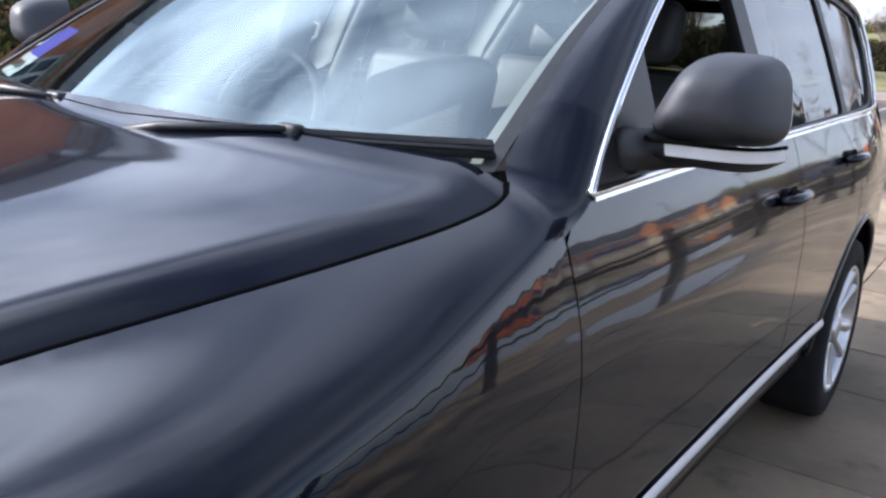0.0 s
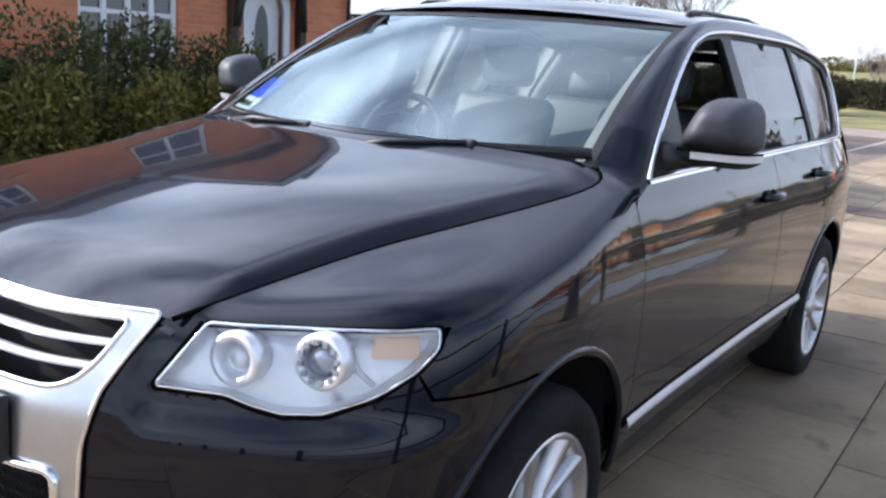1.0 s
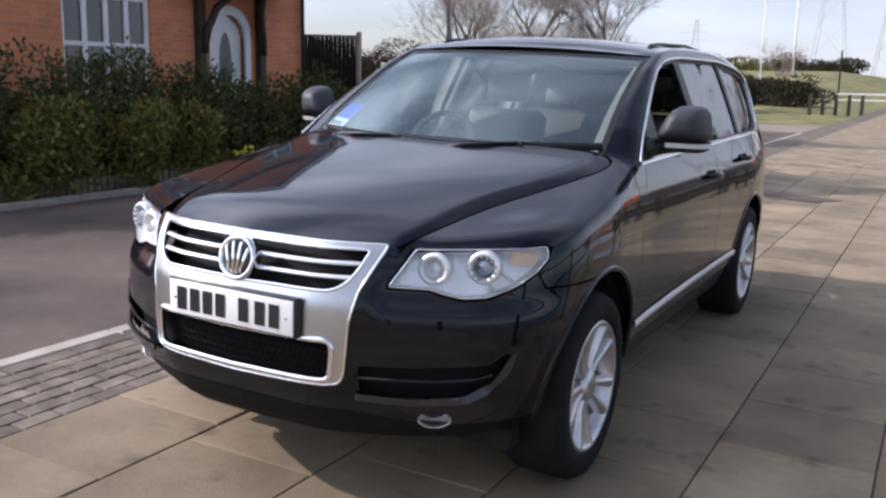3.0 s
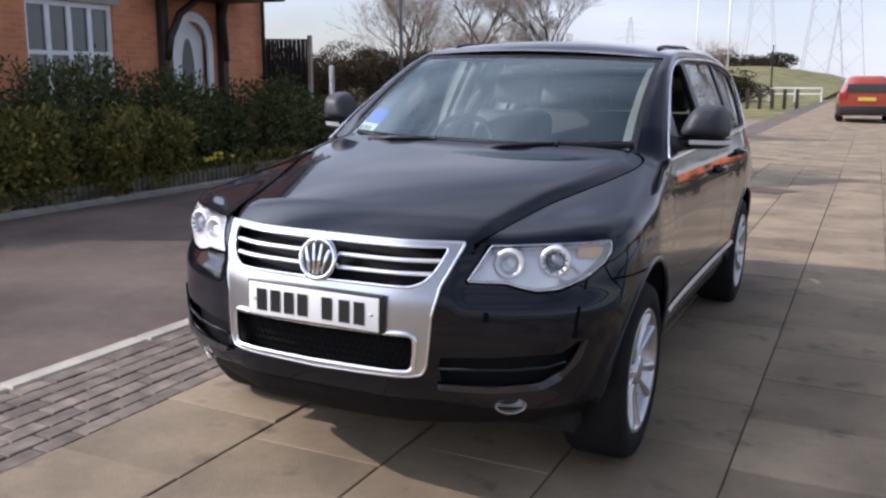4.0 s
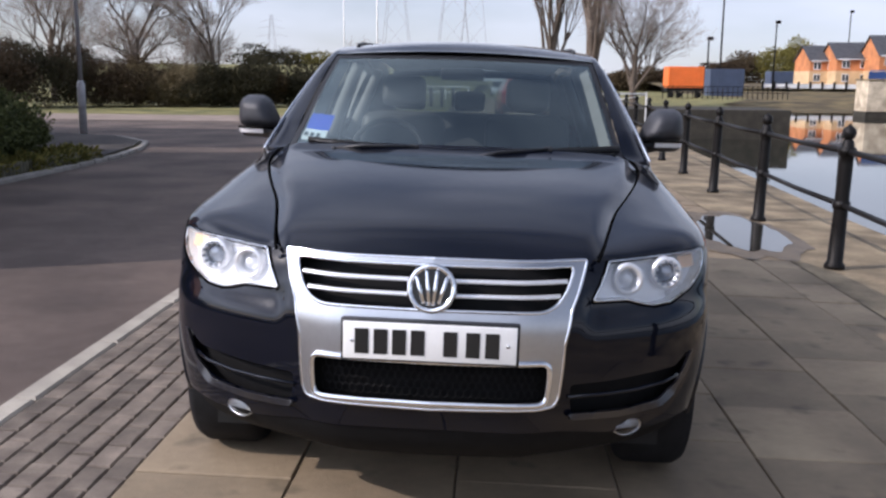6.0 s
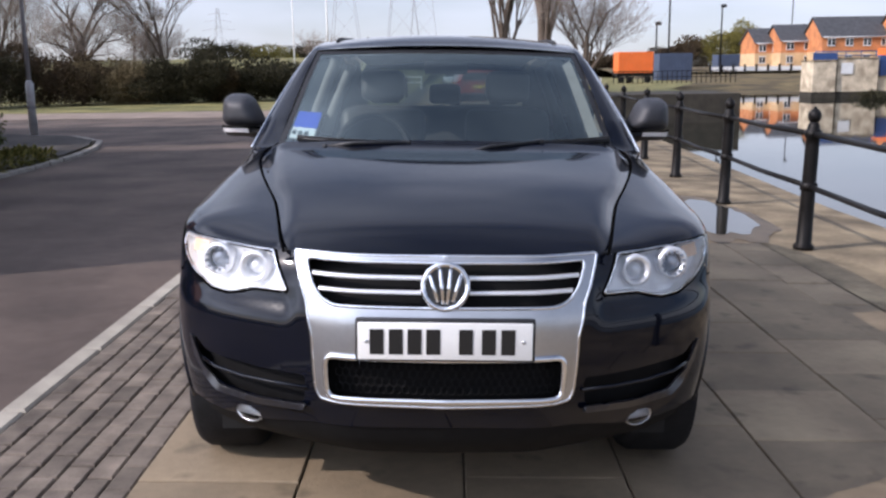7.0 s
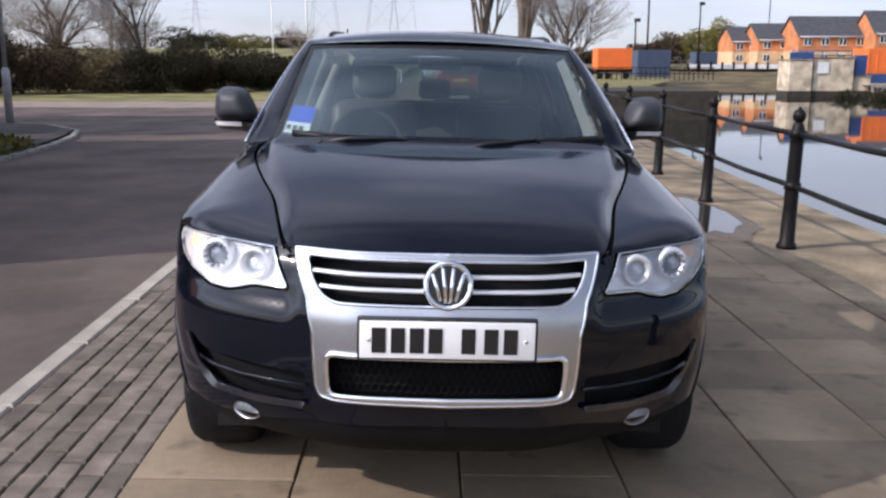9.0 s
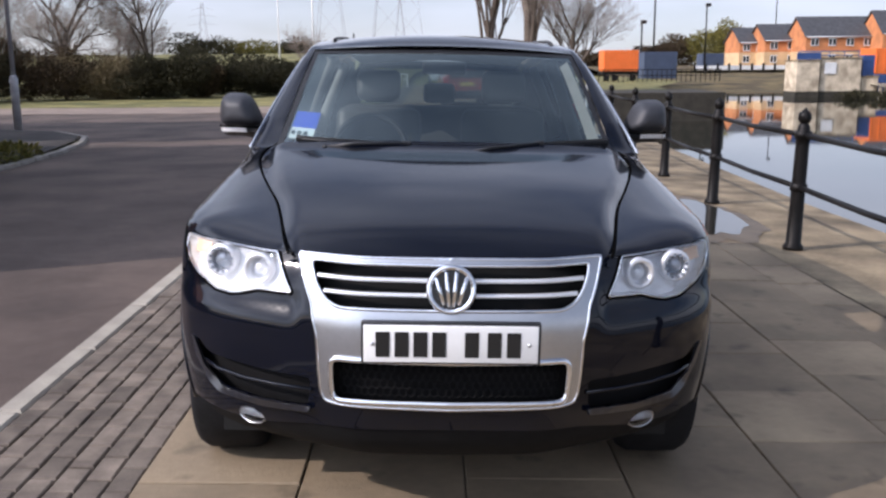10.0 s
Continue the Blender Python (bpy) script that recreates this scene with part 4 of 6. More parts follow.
    # wheels
    for yc in (F_AXLE, R_AXLE):
        for sd in (1, -1):
            m = Matrix.Translation((sd * .825, yc, TYRE_R)) @ pose(0, 0, 0, 0, 90 * sd, 0)
            tyre_p = [(.235, -.12), (.30, -.128), (.338, -.118), (.354, -.09), (.356, 0), (.354, .09), (.338, .118), (.30, .128), (.252, .122), (.240, .10)]
            wheel = P("wheel", lathe([(.252, .114), (.245, .124), (.234, .118), (.222, .09), (.205, .02), (.205, -.10)], m, 48), ALLOY, "silver alloy wheel with ten slim spokes")
            P("tyre", lathe(tyre_p, m, 56), RUBBER, parent=wheel)
            P("brake_disc", lathe([(.17, -.02), (.17, .0), (.06, .0)], m, 32), BEZEL, parent=wheel)
            P("wheel_back", lathe([(.21, -.05), (0, -.05)], m, 24), WELL, parent=wheel)
            for k in range(10):
                rot = m @ pose(0, 0, 0, 0, 0, k * 36 + 10 + (4 if k % 2 else -4))
                bm = bmesh.new()
                prof = [(.035, .020, .098), (.10, .016, .092), (.17, .019, .104), (.234, .028, .116)]
                rows = []
                for r, wd, h in prof:
                    rows.append([bm.verts.new(rot @ Vector((r, dx * wd, h + dz))) for dx, dz in ((-1, -.035), (-.85, -.004), (-.35, .004), (.35, .004), (.85, -.004), (1, -.035))])
                for p1, p2 in zip(rows, rows[1:]):
                    for q in range(5):
                        bm.faces.new((p1[q], p1[q + 1], p2[q + 1], p2[q]))
                bmesh.ops.recalc_face_normals(bm, faces=bm.faces[:])
                P("spoke", bm, ALLOY, parent=wheel)
            P("hub_cap", lathe([(.062, .085), (.060, .104), (.040, .112), (0, .113)], m, 24), ALLOY, parent=wheel)

    # cabin
    P("cabin_floor", box((-.78, 1.3, .34), (.78, 4.5, .42)), DARK_CABIN, smooth=False)
    P("dashboard", grid(lambda a, b: Vector(((a * 2 - 1) * .74, 1.30 + .62 * b - .15 * (1 - (a * 2 - 1) ** 2) * (1 - b), 1.13 + .03 * math.sin(b * 3) - .30 * max(0, b - .75) * 3)), 20, 16), DARK_CABIN)
    ringpts = [Vector((-.37 + .185 * math.cos(a), 2.02 + .07 * math.sin(a), 1.10 + .165 * math.sin(a))) for a in [k * math.tau / 28 for k in range(28)]]
    wheel_s = P("steering_wheel", tube(ringpts, .016, 8, closed=True), DARK_CABIN)
    P("wheel_hub", lathe([(0, .03), (.06, .02), (.07, -.03)], Matrix.Translation((-.37, 2.02, 1.10)) @ pose(0, 0, 0, 68), 16), DARK_CABIN, parent=wheel_s)
    for x in (-.37, .37):
        seat = P("front_seat", box((x - .26, 2.10, .55), (x + .26, 2.65, .74), .07, 4), SEAT, "grey leather front seat")
        bk = box((x - .25, -.06, 0), (x + .25, .09, .62), .06, 4)
        bk.transform(Matrix.Translation((0, 2.66, .68)) @ pose(0, 0, 0, -16))
        P("backrest", bk, SEAT, parent=seat)
        hr = box((x - .13, -.05, .66), (x + .13, .06, .84), .045, 4)
        hr.transform(Matrix.Translation((0, 2.66, .68)) @ pose(0, 0, 0, -14))
        P("headrest", hr, SEAT, parent=seat)
    bench = P("rear_seat", box((-.66, 3.1, .55), (.66, 3.6, .74), .07, 4), SEAT, "grey leather rear bench")
    bk = box((-.66, -.06, 0), (.66, .08, .58), .05, 4)
    bk.transform(Matrix.Translation((0, 3.62, .70)) @ pose(0, 0, 0, -18))
    P("bench_back", bk, SEAT, parent=bench)
    for x in (-.42, 0, .42):
        hr = box((x - .11, -.04, .60), (x + .11, .05, .74), .035, 3)
        hr.transform(Matrix.Translation((0, 3.62, .70)) @ pose(0, 0, 0, -18))
        P("rear_headrest", hr, SEAT, parent=bench)
    for sd in (1, -1):
        for y0, y1, z1 in ((2.82, 2.90, 1.56), (3.86, 4.05, 1.52)):
            pts = [cabin_side(y0 + (y1 - y0) * k / 6, 1.05 + (z1 - 1.05) * k / 6, -.07, sd) for k in range(7)]
            P("pillar_trim", tube(pts, [.045, .042, .04, .038, .036, .036, .034], 8), GREY_CABIN, "pale inner pillar trim")
    for sd in (1, -1):
        P("screen_pillar_trim", grid(lambda a, b: screen(sd * (.955 - .058 * b), .03 + .94 * a, -.018 - .03 * b), 16, 4, flip=sd < 0), GREY_CABIN, "pale inner windscreen pillar trim")
    for sd in (1, -1):                                    # low black roof rails
        rail_pts = [Vector((sd * (rail_x(y) - .075), y, roof_z(rail_x(y) - .075, y) + dz)) for y, dz in ((2.42, -.004), (2.46, .006), (2.60, .010), (3.2, .011), (3.9, .010), (4.08, .006), (4.12, -.004))]
        P("roof_rail", tube(rail_pts, [.010, .010, .008, .008, .008, .010, .010], 8), TRIM_BLACK, "black roof rail")
    P("headlining", grid(lambda a, b: roof(a * 2 - 1, b) * 1.0 + Vector((0, 0, -.04)), 16, 16, flip=True), GREY_CABIN)
    P("inner_mirror", box((-.11, 2.06, 1.48), (.11, 2.085, 1.545), .012, 3), TRIM_BLACK)
    return car


make_car()


# ---- ground, road, paving, water ----
def flat(name, poly, z, mat, label, category, step=4.0, parent=None):
    ob = part(name, sheet(lambda x, y: Vector((x, y, z)), poly, step=step), mat, parent, smooth=False)
    return tagged(ob, label, category, kind="structure")


def lerp(a, b, t):
    return a + (b - a) * t


SLOPE = math.tan(radians(1.4))                           # the paving falls this much towards the quay; the land round it is level
corner = [(-6.6, 12.0), (-6.75, 14.0), (-7.1, 16.0), (-7.6, 17.6), (-8.8, 19.2), (-11.2, 20.4), (-16, 21.2), (-60, 22.5)]
bm = sheet(lambda x, y: Vector((x, y, -.10 + SLOPE * (x + 1.9))), [(-900, -300), (-1.9, -300), (-1.9, 1800), (-900, 1800)], step=90)
bm = sheet(lambda x, y: Vector((x, y, -.10)), [(-1.9, -300), (4.2, -300), (4.2, 1800), (-1.9, 1800)], step=90, bm=bm)
bm = sheet(lambda x, y: Vector((x, y, -.10 + SLOPE * (x - 4.2))), [(4.2, 50), (15.2, 50), (18, 70), (27, 96), (27, 142), (900, 142), (900, 1800), (4.2, 1800)], step=90, bm=bm)
tagged(part("ground", bm, GRASS, smooth=False), "rough green and straw grass reaching to the horizon", "ground", kind="structure")
flat("road", [(-6.6, -60), (-1.9, -60), (-1.9, 28.3), (-12, 28.8), (-60, 31)] + corner[::-1], -.04, ASPHALT, "dark worn asphalt road with a side turning", "road", step=3)
flat("verge_path", [(-1.9, 28.3), (-12, 28.8), (-60, 31), (-60, 36), (-12, 33.6), (-1.9, 34)], -.03, PATH_PINK, "pale pinkish footpath beyond the junction", "footpath", step=3)
flat("footway", [(x - .14, y - .02) for x, y in corner[:7]] + [(-60, 22.3), (-60, 12.6), (-6.74, 12.6)], .04, FOOTWAY, "dark asphalt footway round the corner", "footway", step=2)
flat("pavement", [(-1.95, -40), (2.9, -40), (2.9, 75), (-1.95, 75)], -.014, JOINT, "sandy joint bed under the paving slabs", "pavement", step=3)
bm = sheet(lambda x, y: Vector((x, y, .004 * noise.noise((x * 3, y * 3, 0)))), [(2.865, -40), (4.12, -40), (4.42, 8), (5.1, 22), (6.6, 52), (7.4, 75), (2.865, 75)], step=.5)
tagged(part("quay_strip", bm, COPING), "sandy concrete strip along the canal edge", "quay", kind="structure")
flat("water", [(4.0, -200), (700, -200), (700, 140), (4.0, 140)], -1.25, WATER, "still dark canal water with clear reflections", "water", step=60)
edge = [(4.05, -40), (4.15, -6), (4.42, 8), (5.1, 22), (6.6, 52), (7.4, 75)]
bm = bmesh.new()
for (x0, y0), (x1, y1) in zip(edge, edge[1:]):
    q = [bm.verts.new(p) for p in ((x0, y0, .0), (x1, y1, .0), (x1, y1, -2.2), (x0, y0, -2.2))]
    bm.faces.new(q)
tagged(part("quay_wall", bm, QUAY, smooth=False), "dark damp stone quay wall", "wall", kind="structure")
bm = box((4.9, 44.5, -2.2), (15.2, 50.4, .22), .03)
tagged(part("far_quay", bm, QUAY, smooth=False), "dark stone quay across the head of the canal", "quay", kind="structure")
# dark five-sided sheet laid just above the slabs
bm = sheet(lambda x, y: Vector((x, y, .0075)), [(-.50, 10.22), (.62, 10.20), (.92, 10.62), (.55, 10.86), (-.46, 10.95)], step=.3)
tagged(part("asphalt_patch", bm, ASPHALT, smooth=False), "dark flat patch lying on the paving", "patch", kind="structure")


def bank_z(x, y):
    t = min(1, max(0, (y - 110) / 27))
    return -1.75 + 2.1 * t ** .8 + .10 * noise.noise((x * .25, y * .25, 4)) + (.35 if y > 137.5 else 0) + .7 * min(1, max(0, (y - 140) / 12))


bm = sheet(lambda x, y: Vector((x, y, bank_z(x, y))), [(26, 110), (160, 104), (160, 137.4), (26, 137.4)], step=2.2)
bm = sheet(lambda x, y: Vector((x, y, bank_z(x, y))), [(26, 137.6), (160, 137.6), (160, 260), (26, 260)], step=4, bm=bm)
tagged(part("far_bank", bm, BANK), "olive and brown grassy bank across the canal", "bank", kind="structure")
flat("bed", [(-6.74, -30), (-6.74, 12.6), (-60, 12.6), (-60, -30)], .05, SOIL, "weedy planting bed beside the road", "flower bed", step=2)


bm = sheet(lambda x, y: Vector((x, y, -.12 + 4.0 * max(0, min(1, (y - 52) / 110)) ** 1.3 * max(0, min(1, (2 - x) / 14)) + .10 * noise.noise((x * .12, y * .12, 1)) * min(1, max(0, (y - 48) / 20)))), [(-90, 47), (-1.95, 47), (-1.95, 300), (-90, 300)], step=5)
tagged(part("field", bm, GRASS), "gently rising grass field beyond the road", "field", kind="structure")

# railing with ball-topped posts
def rail_at(y):
    return Vector((3.14 + .047 * (y - 5.16), y, 0))


rail = thing("quay_railing", rail_at(5.16), "black iron railing with ball-topped posts along the quay", "railing")
post_ys = [5.13 + 2.74 * k for k in range(-8, 17)]
post_prof = [(.0, 0), (.085, 0), (.088, .03), (.066, .06), (.060, .40), (.057, .90), (.056, .96), (.068, .97), (.070, 1.0), (.058, 1.015), (.050, 1.06), (.044, 1.085), (.030, 1.10)]
ball_prof = [(.030, 1.10), (.042, 1.106), (.053, 1.130), (.056, 1.152), (.052, 1.178), (.036, 1.200), (.016, 1.212), (.012, 1.226), (.0, 1.232)]
for y in post_ys:
    p = part("post", lathe(post_prof, Matrix.Translation(rail_at(y)), 20), IRON, rail)
    part("ball", lathe(ball_prof, Matrix.Translation(rail_at(y)), 20), IRON, p)
    for z in (1.0, .55):
        part("collar", lathe([(.058, z - .035), (.072, z - .03), (.072, z + .03), (.058, z + .035)], Matrix.Translation(rail_at(y)), 18), IRON, p)
for y0, y1 in zip(post_ys, post_ys[1:]):
    for z in (1.0, .55):
        a, b = rail_at(y0) + Vector((0, 0, z)), rail_at(y1) + Vector((0, 0, z))
        mid = (a + b) / 2 - Vector((0, 0, .012))
        part("rail_bar", tube([a, mid, b], .024, 10), IRON, rail)

# puddle by the railing, with a damp margin
def pool(cx, cy, rx, ry, z, ragged, seed):
    bm = bmesh.new()
    ring = []
    for k in range(120):
        a = k * math.tau / 120
        c, d = math.cos(a), math.sin(a)
        r = 1 + ragged * (.9 * noise.noise((c * 1.2, d * 1.2, seed)) + .5 * noise.noise((c * 3.5, d * 3.5, seed + 3)) + .22 * noise.noise((c * 9, d * 9, seed + 7)))
        ring.append(bm.verts.new((cx + rx * r * c + .12 * d, cy + ry * r * d, z)))
    bm.faces.new(ring)
    return bm


puddle = tagged(part("puddle", pool(2.80, 6.95, .44, 1.15, .0085, .26, 5.0), PUDDLE, smooth=False), "shallow rain puddle on the quay beside the railing", "puddle")
part("damp_margin", pool(2.72, 6.9, .64, 1.50, .0062, .30, 5.0), DAMP, puddle, "dark damp paving round the water", smooth=False)


# bed edging of upright ribbed stones
def edging_run(points, group):
    out = []
    for (x0, y0), (x1, y1) in zip(points, points[1:]):
        n = max(1, round(math.dist((x0, y0), (x1, y1)) / .60))
        out += [(lerp(x0, x1, (k + .5) / n), lerp(y0, y1, (k + .5) / n), math.degrees(math.atan2(y1 - y0, x1 - x0)), math.dist((x0, y0), (x1, y1)) / n) for k in range(n)]
    return out


# ---- the brick house ----
def make_house():
    hx, y0, y1, eave, ridge, depth = -8.45, 2.1, 11.47, 5.2, 7.7, 7.5
    h = thing("house", (hx - depth / 2, (y0 + y1) / 2, 0), "two-storey red brick house with white windows behind shrubs", "house")
    wins = [(6.22, 7.78, .75, 2.5), (6.3, 7.7, 3.3, 4.6), (9.05, 10.2, 3.4, 4.5), (2.8, 4.4, .75, 2.35), (2.9, 4.4, 3.2, 4.5)]
    door = (9.08, 9.82, .02, 2.4)
    arch = [(door[0], door[2]), (door[1], door[2]), (door[1], 2.0)] + [((door[0] + door[1]) / 2 + .37 * math.cos(a), 2.0 + .37 * math.sin(a)) for a in [k * math.pi / 12 for k in range(1, 12)]] + [(door[0], 2.0)]
    holes = [[(a, c), (b, c), (b, d), (a, d)] for a, b, c, d in wins] + [arch]
    part("front_wall", sheet(lambda y, z: Vector((hx, y, z)), [(y0, 0), (y1, 0), (y1, eave), (y0, eave)], holes, .8, thick=.25), BRICK, h, smooth=False)
    for y, sgn in ((y0, -1), (y1, 1)):
        gable = [(hx - depth, 0), (hx - .001, 0), (hx - .001, eave), (hx - depth / 2, ridge), (hx - depth, eave)]
        part("gable_wall", sheet(lambda x, z: Vector((x, y, z)), gable, step=1.5, thick=.2, flip=sgn > 0), BRICK_X, h, smooth=False)
    part("back_wall", sheet(lambda y, z: Vector((hx - depth, y, z)), [(y0, 0), (y1, 0), (y1, eave), (y0, eave)], step=2, thick=.2, flip=True), BRICK, h, smooth=False)
    for sgn in (1, -1):
        a = Vector((hx - depth / 2, 0, ridge + .12))
        b = Vector((hx + .35 if sgn > 0 else hx - depth - .35, 0, eave - .12))
        bm = bmesh.new()
        for z in (0, -.12):
            for p, y in ((a, y0 - .3), (b, y0 - .3), (b, y1 + .3), (a, y1 + .3)):
                bm.verts.new((p.x, y, p.z + z))
        bm.verts.ensure_lookup_table()
        v = bm.verts
        for f in ((0, 1, 2, 3), (7, 6, 5, 4), (0, 4, 5, 1), (1, 5, 6, 2), (2, 6, 7, 3), (3, 7, 4, 0)):
            bm.faces.new([v[i] for i in f])
        part("roof_slope", bm, SLATE, h, smooth=False)
    part("gutter", tube([(hx + .33, y0 - .3, eave - .12), (hx + .33, y1 + .3, eave - .12)], .055, 8), TRIM_BLACK, h)
    part("downpipe", tube([(hx + .08, y1 - .15, eave - .15), (hx + .08, y1 - .15, .1)], .035, 8), TRIM_BLACK, h)
    for a, b, c, d in wins:
        n = 4 if b - a > 1.5 else 2
        fx0, fx1 = hx - .12, hx - .05
        ring = [(a, c), (b, c), (b, d), (a, d)]
        w = part("window", sheet(lambda y, z: Vector((fx1, y, z)), ring, [[(a + .07, c + .07), (b - .07, c + .07), (b - .07, d - .07), (a + .07, d - .07)]], .5, thick=.07), UPVC, h, "white-framed window", smooth=False)
        for k in range(1, n):
            y = lerp(a + .035, b - .035, k / n)
            part("mullion", box((fx0, y - .04, c + .07), (fx1 - .003, y + .04, d - .07)), UPVC, w, smooth=False)
        part("transom", box((fx0 + .004, a + .07, lerp(c, d, .60) - .03), (fx1 - .006, b - .07, lerp(c, d, .60) + .03)), UPVC, w, smooth=False)
        for k in range(n):
            p, q = lerp(a + .035, b - .035, k / n) + .04, lerp(a + .035, b - .035, (k + 1) / n) - .04
            part("pane", box((hx - .095, p, c + .07), (hx - .085, q, d - .07)), PANE, w, smooth=False)
        part("sill", box((hx - .1, a - .08, c - .08), (hx + .07, b + .08, c - .002), .01), KERB, w, smooth=False)
        part("lintel", box((hx - .1, a - .12, d + .002), (hx + .012, b + .12, d + .22), .006), KERB, w, smooth=False)
    dm = (door[0] + door[1]) / 2
    outer = [(door[0] - .12, .02), (door[1] + .12, .02), (door[1] + .12, 2.05)] + [(dm + .49 * math.cos(a), 2.05 + .47 * math.sin(a)) for a in [k * math.pi / 12 for k in range(1, 12)]] + [(door[0] - .12, 2.05)]
    part("door_surround", sheet(lambda y, z: Vector((hx + .05, y, z)), outer, [arch], .3, thick=.1), UPVC, h, "white arched door surround", smooth=False)
    dr = part("door_leaf", sheet(lambda y, z: Vector((hx - .08, y, z)), arch, step=.3, thick=.05), UPVC, h, "white front door", smooth=False)
    oval = [(dm + .15 * math.cos(a), 1.55 + .55 * math.sin(a)) for a in [k * math.tau / 24 for k in range(24)]]
    part("door_pane", sheet(lambda y, z: Vector((hx - .074, y, z)), oval, step=.2), FROSTED, dr, smooth=False)
    # timber porch
    for y in (door[0] - .35, door[1] + .35):
        part("porch_post", box((hx + .005, y - .07, 0), (hx + .13, y + .07, 2.9), .01), DARK_WOOD, h, smooth=False)
        sgn = 1 if y < dm else -1
        pts = [(hx + .15, y + sgn * .0, 1.75), (hx + .17, y + sgn * .06, 2.1), (hx + .25, y + sgn * .2, 2.45), (hx + .5, y + sgn * .40, 2.72)]
        part("porch_brace", tube(pts, [.05, .06, .06, .05], 6), DARK_WOOD, h)
    part("porch_beam", box((hx + .01, door[0] - .5, 2.7), (hx + .85, door[1] + .5, 2.86), .01), DARK_WOOD, h, smooth=False)
    bm = bmesh.new()
    for sgn in (1, -1):
        p = [(hx + .02, dm, 3.55), (hx + 1.0, dm, 3.55), (hx + 1.0, dm + sgn * 1.25, 2.82), (hx + .02, dm + sgn * 1.25, 2.82)]
        q = [bm.verts.new(c) for c in p]
        q2 = [bm.verts.new((c[0], c[1], c[2] - .08)) for c in p]
        bm.faces.new(q)
        bm.faces.new(q2[::-1])
        for i in range(4):
            bm.faces.new((q[i], q2[i], q2[(i + 1) % 4], q[(i + 1) % 4]))
    part("porch_roof", bm, SLATE, h, smooth=False)
    # front gable over the far end
    gy, gw, gz = 8.75, 2.55, 6.9
    gable = [(gy - gw, eave + .002), (gy + gw, eave + .002), (gy, gz - .15)]
    part("front_gable", sheet(lambda y, z: Vector((hx, y, z)), gable, step=.8, thick=.25), BRICK, h, smooth=False)
    for sgn in (1, -1):
        bm = bmesh.new()
        p = [(hx + .3, gy, gz), (hx + .3, gy + sgn * (gw + .3), eave - .25), (hx - depth / 2, gy + sgn * (gw + .3), eave - .25), (hx - depth / 2, gy, gz)]
        q, q2 = [bm.verts.new(c) for c in p], [bm.verts.new((c[0], c[1], c[2] - .12)) for c in p]
        bm.faces.new(q)
        bm.faces.new(q2[::-1])
        for k in range(4):
            bm.faces.new((q[k], q2[k], q2[(k + 1) % 4], q[(k + 1) % 4]))
        part("gable_roof", bm, SLATE, h, smooth=False)
        part("barge_board", tube([(hx + .28, gy, gz - .2), (hx + .28, gy + sgn * (gw + .28), eave - .42)], .07, 4), UPVC, h, smooth=False)
    part("gutter_board", box((hx + .002, y0 - .25, eave - .35), (hx + .03, y1 + .25, eave - .18)), UPVC, h, smooth=False)
    return h


make_house()


def make_shade_house():
    """An unseen house, added behind the first one to cast shade over the junction."""
    x0, x1, y0, y1, eave, ridge = -23.0, -15.3, 13.2, 19.6, 7.2, 11.2
    b = thing("house", ((x0 + x1) / 2, (y0 + y1) / 2, 0), "unseen red brick gable-fronted house added to shade the junction", "house")
    ym = (y0 + y1) / 2
    end = [(y0, 0), (y1, 0), (y1, eave), (ym, ridge), (y0, eave)]
    wins = [(14.2, 15.7, .9, 2.3), (17.1, 18.6, .9, 2.3), (14.3, 15.6, 3.6, 4.9), (17.2, 18.5, 3.6, 4.9)]
    part("front_wall", sheet(lambda y, z: Vector((x1, y, z)), end, [[(p, c), (q, c), (q, d), (p, d)] for p, q, c, d in wins], 1.0, thick=.25), BRICK, b, smooth=False)
    part("back_wall", sheet(lambda y, z: Vector((x0, y, z)), end, step=1.5, thick=.25, flip=True), BRICK, b, smooth=False)
    for y, f in ((y0 + .002, False), (y1 - .002, True)):
        part("side_wall", sheet(lambda x, z: Vector((x, y, z)), [(x0, 0), (x1, 0), (x1, eave), (x0, eave)], step=2, thick=.2, flip=f), BRICK_X, b, smooth=False)
    for sgn in (1, -1):
        bm = bmesh.new()
        e = ym + sgn * ((y1 - y0) / 2 + .35)
        p = [(x0 - .3, ym, ridge + .14), (x1 + .3, ym, ridge + .14), (x1 + .3, e, eave - .28), (x0 - .3, e, eave - .28)]
        q, q2 = [bm.verts.new(c) for c in p], [bm.verts.new((c[0], c[1], c[2] - .12)) for c in p]
        bm.faces.new(q)
        bm.faces.new(q2[::-1])
        for k in range(4):
            bm.faces.new((q[k], q2[k], q2[(k + 1) % 4], q[(k + 1) % 4]))
        part("roof_slope", bm, SLATE, b, smooth=False)
    for p, q, c, d in wins:
        w = part("window", box((x1 - .12, p, c), (x1 - .06, q, d), .01), UPVC, b, smooth=False)
        for k in range(2):
            u = lerp(p, q, k / 2)
            part("pane", box((x1 - .058, u + .06, c + .08), (x1 - .052, u + (q - p) / 2 - .06, d - .08)), PANE, w, smooth=False)


make_shade_house()


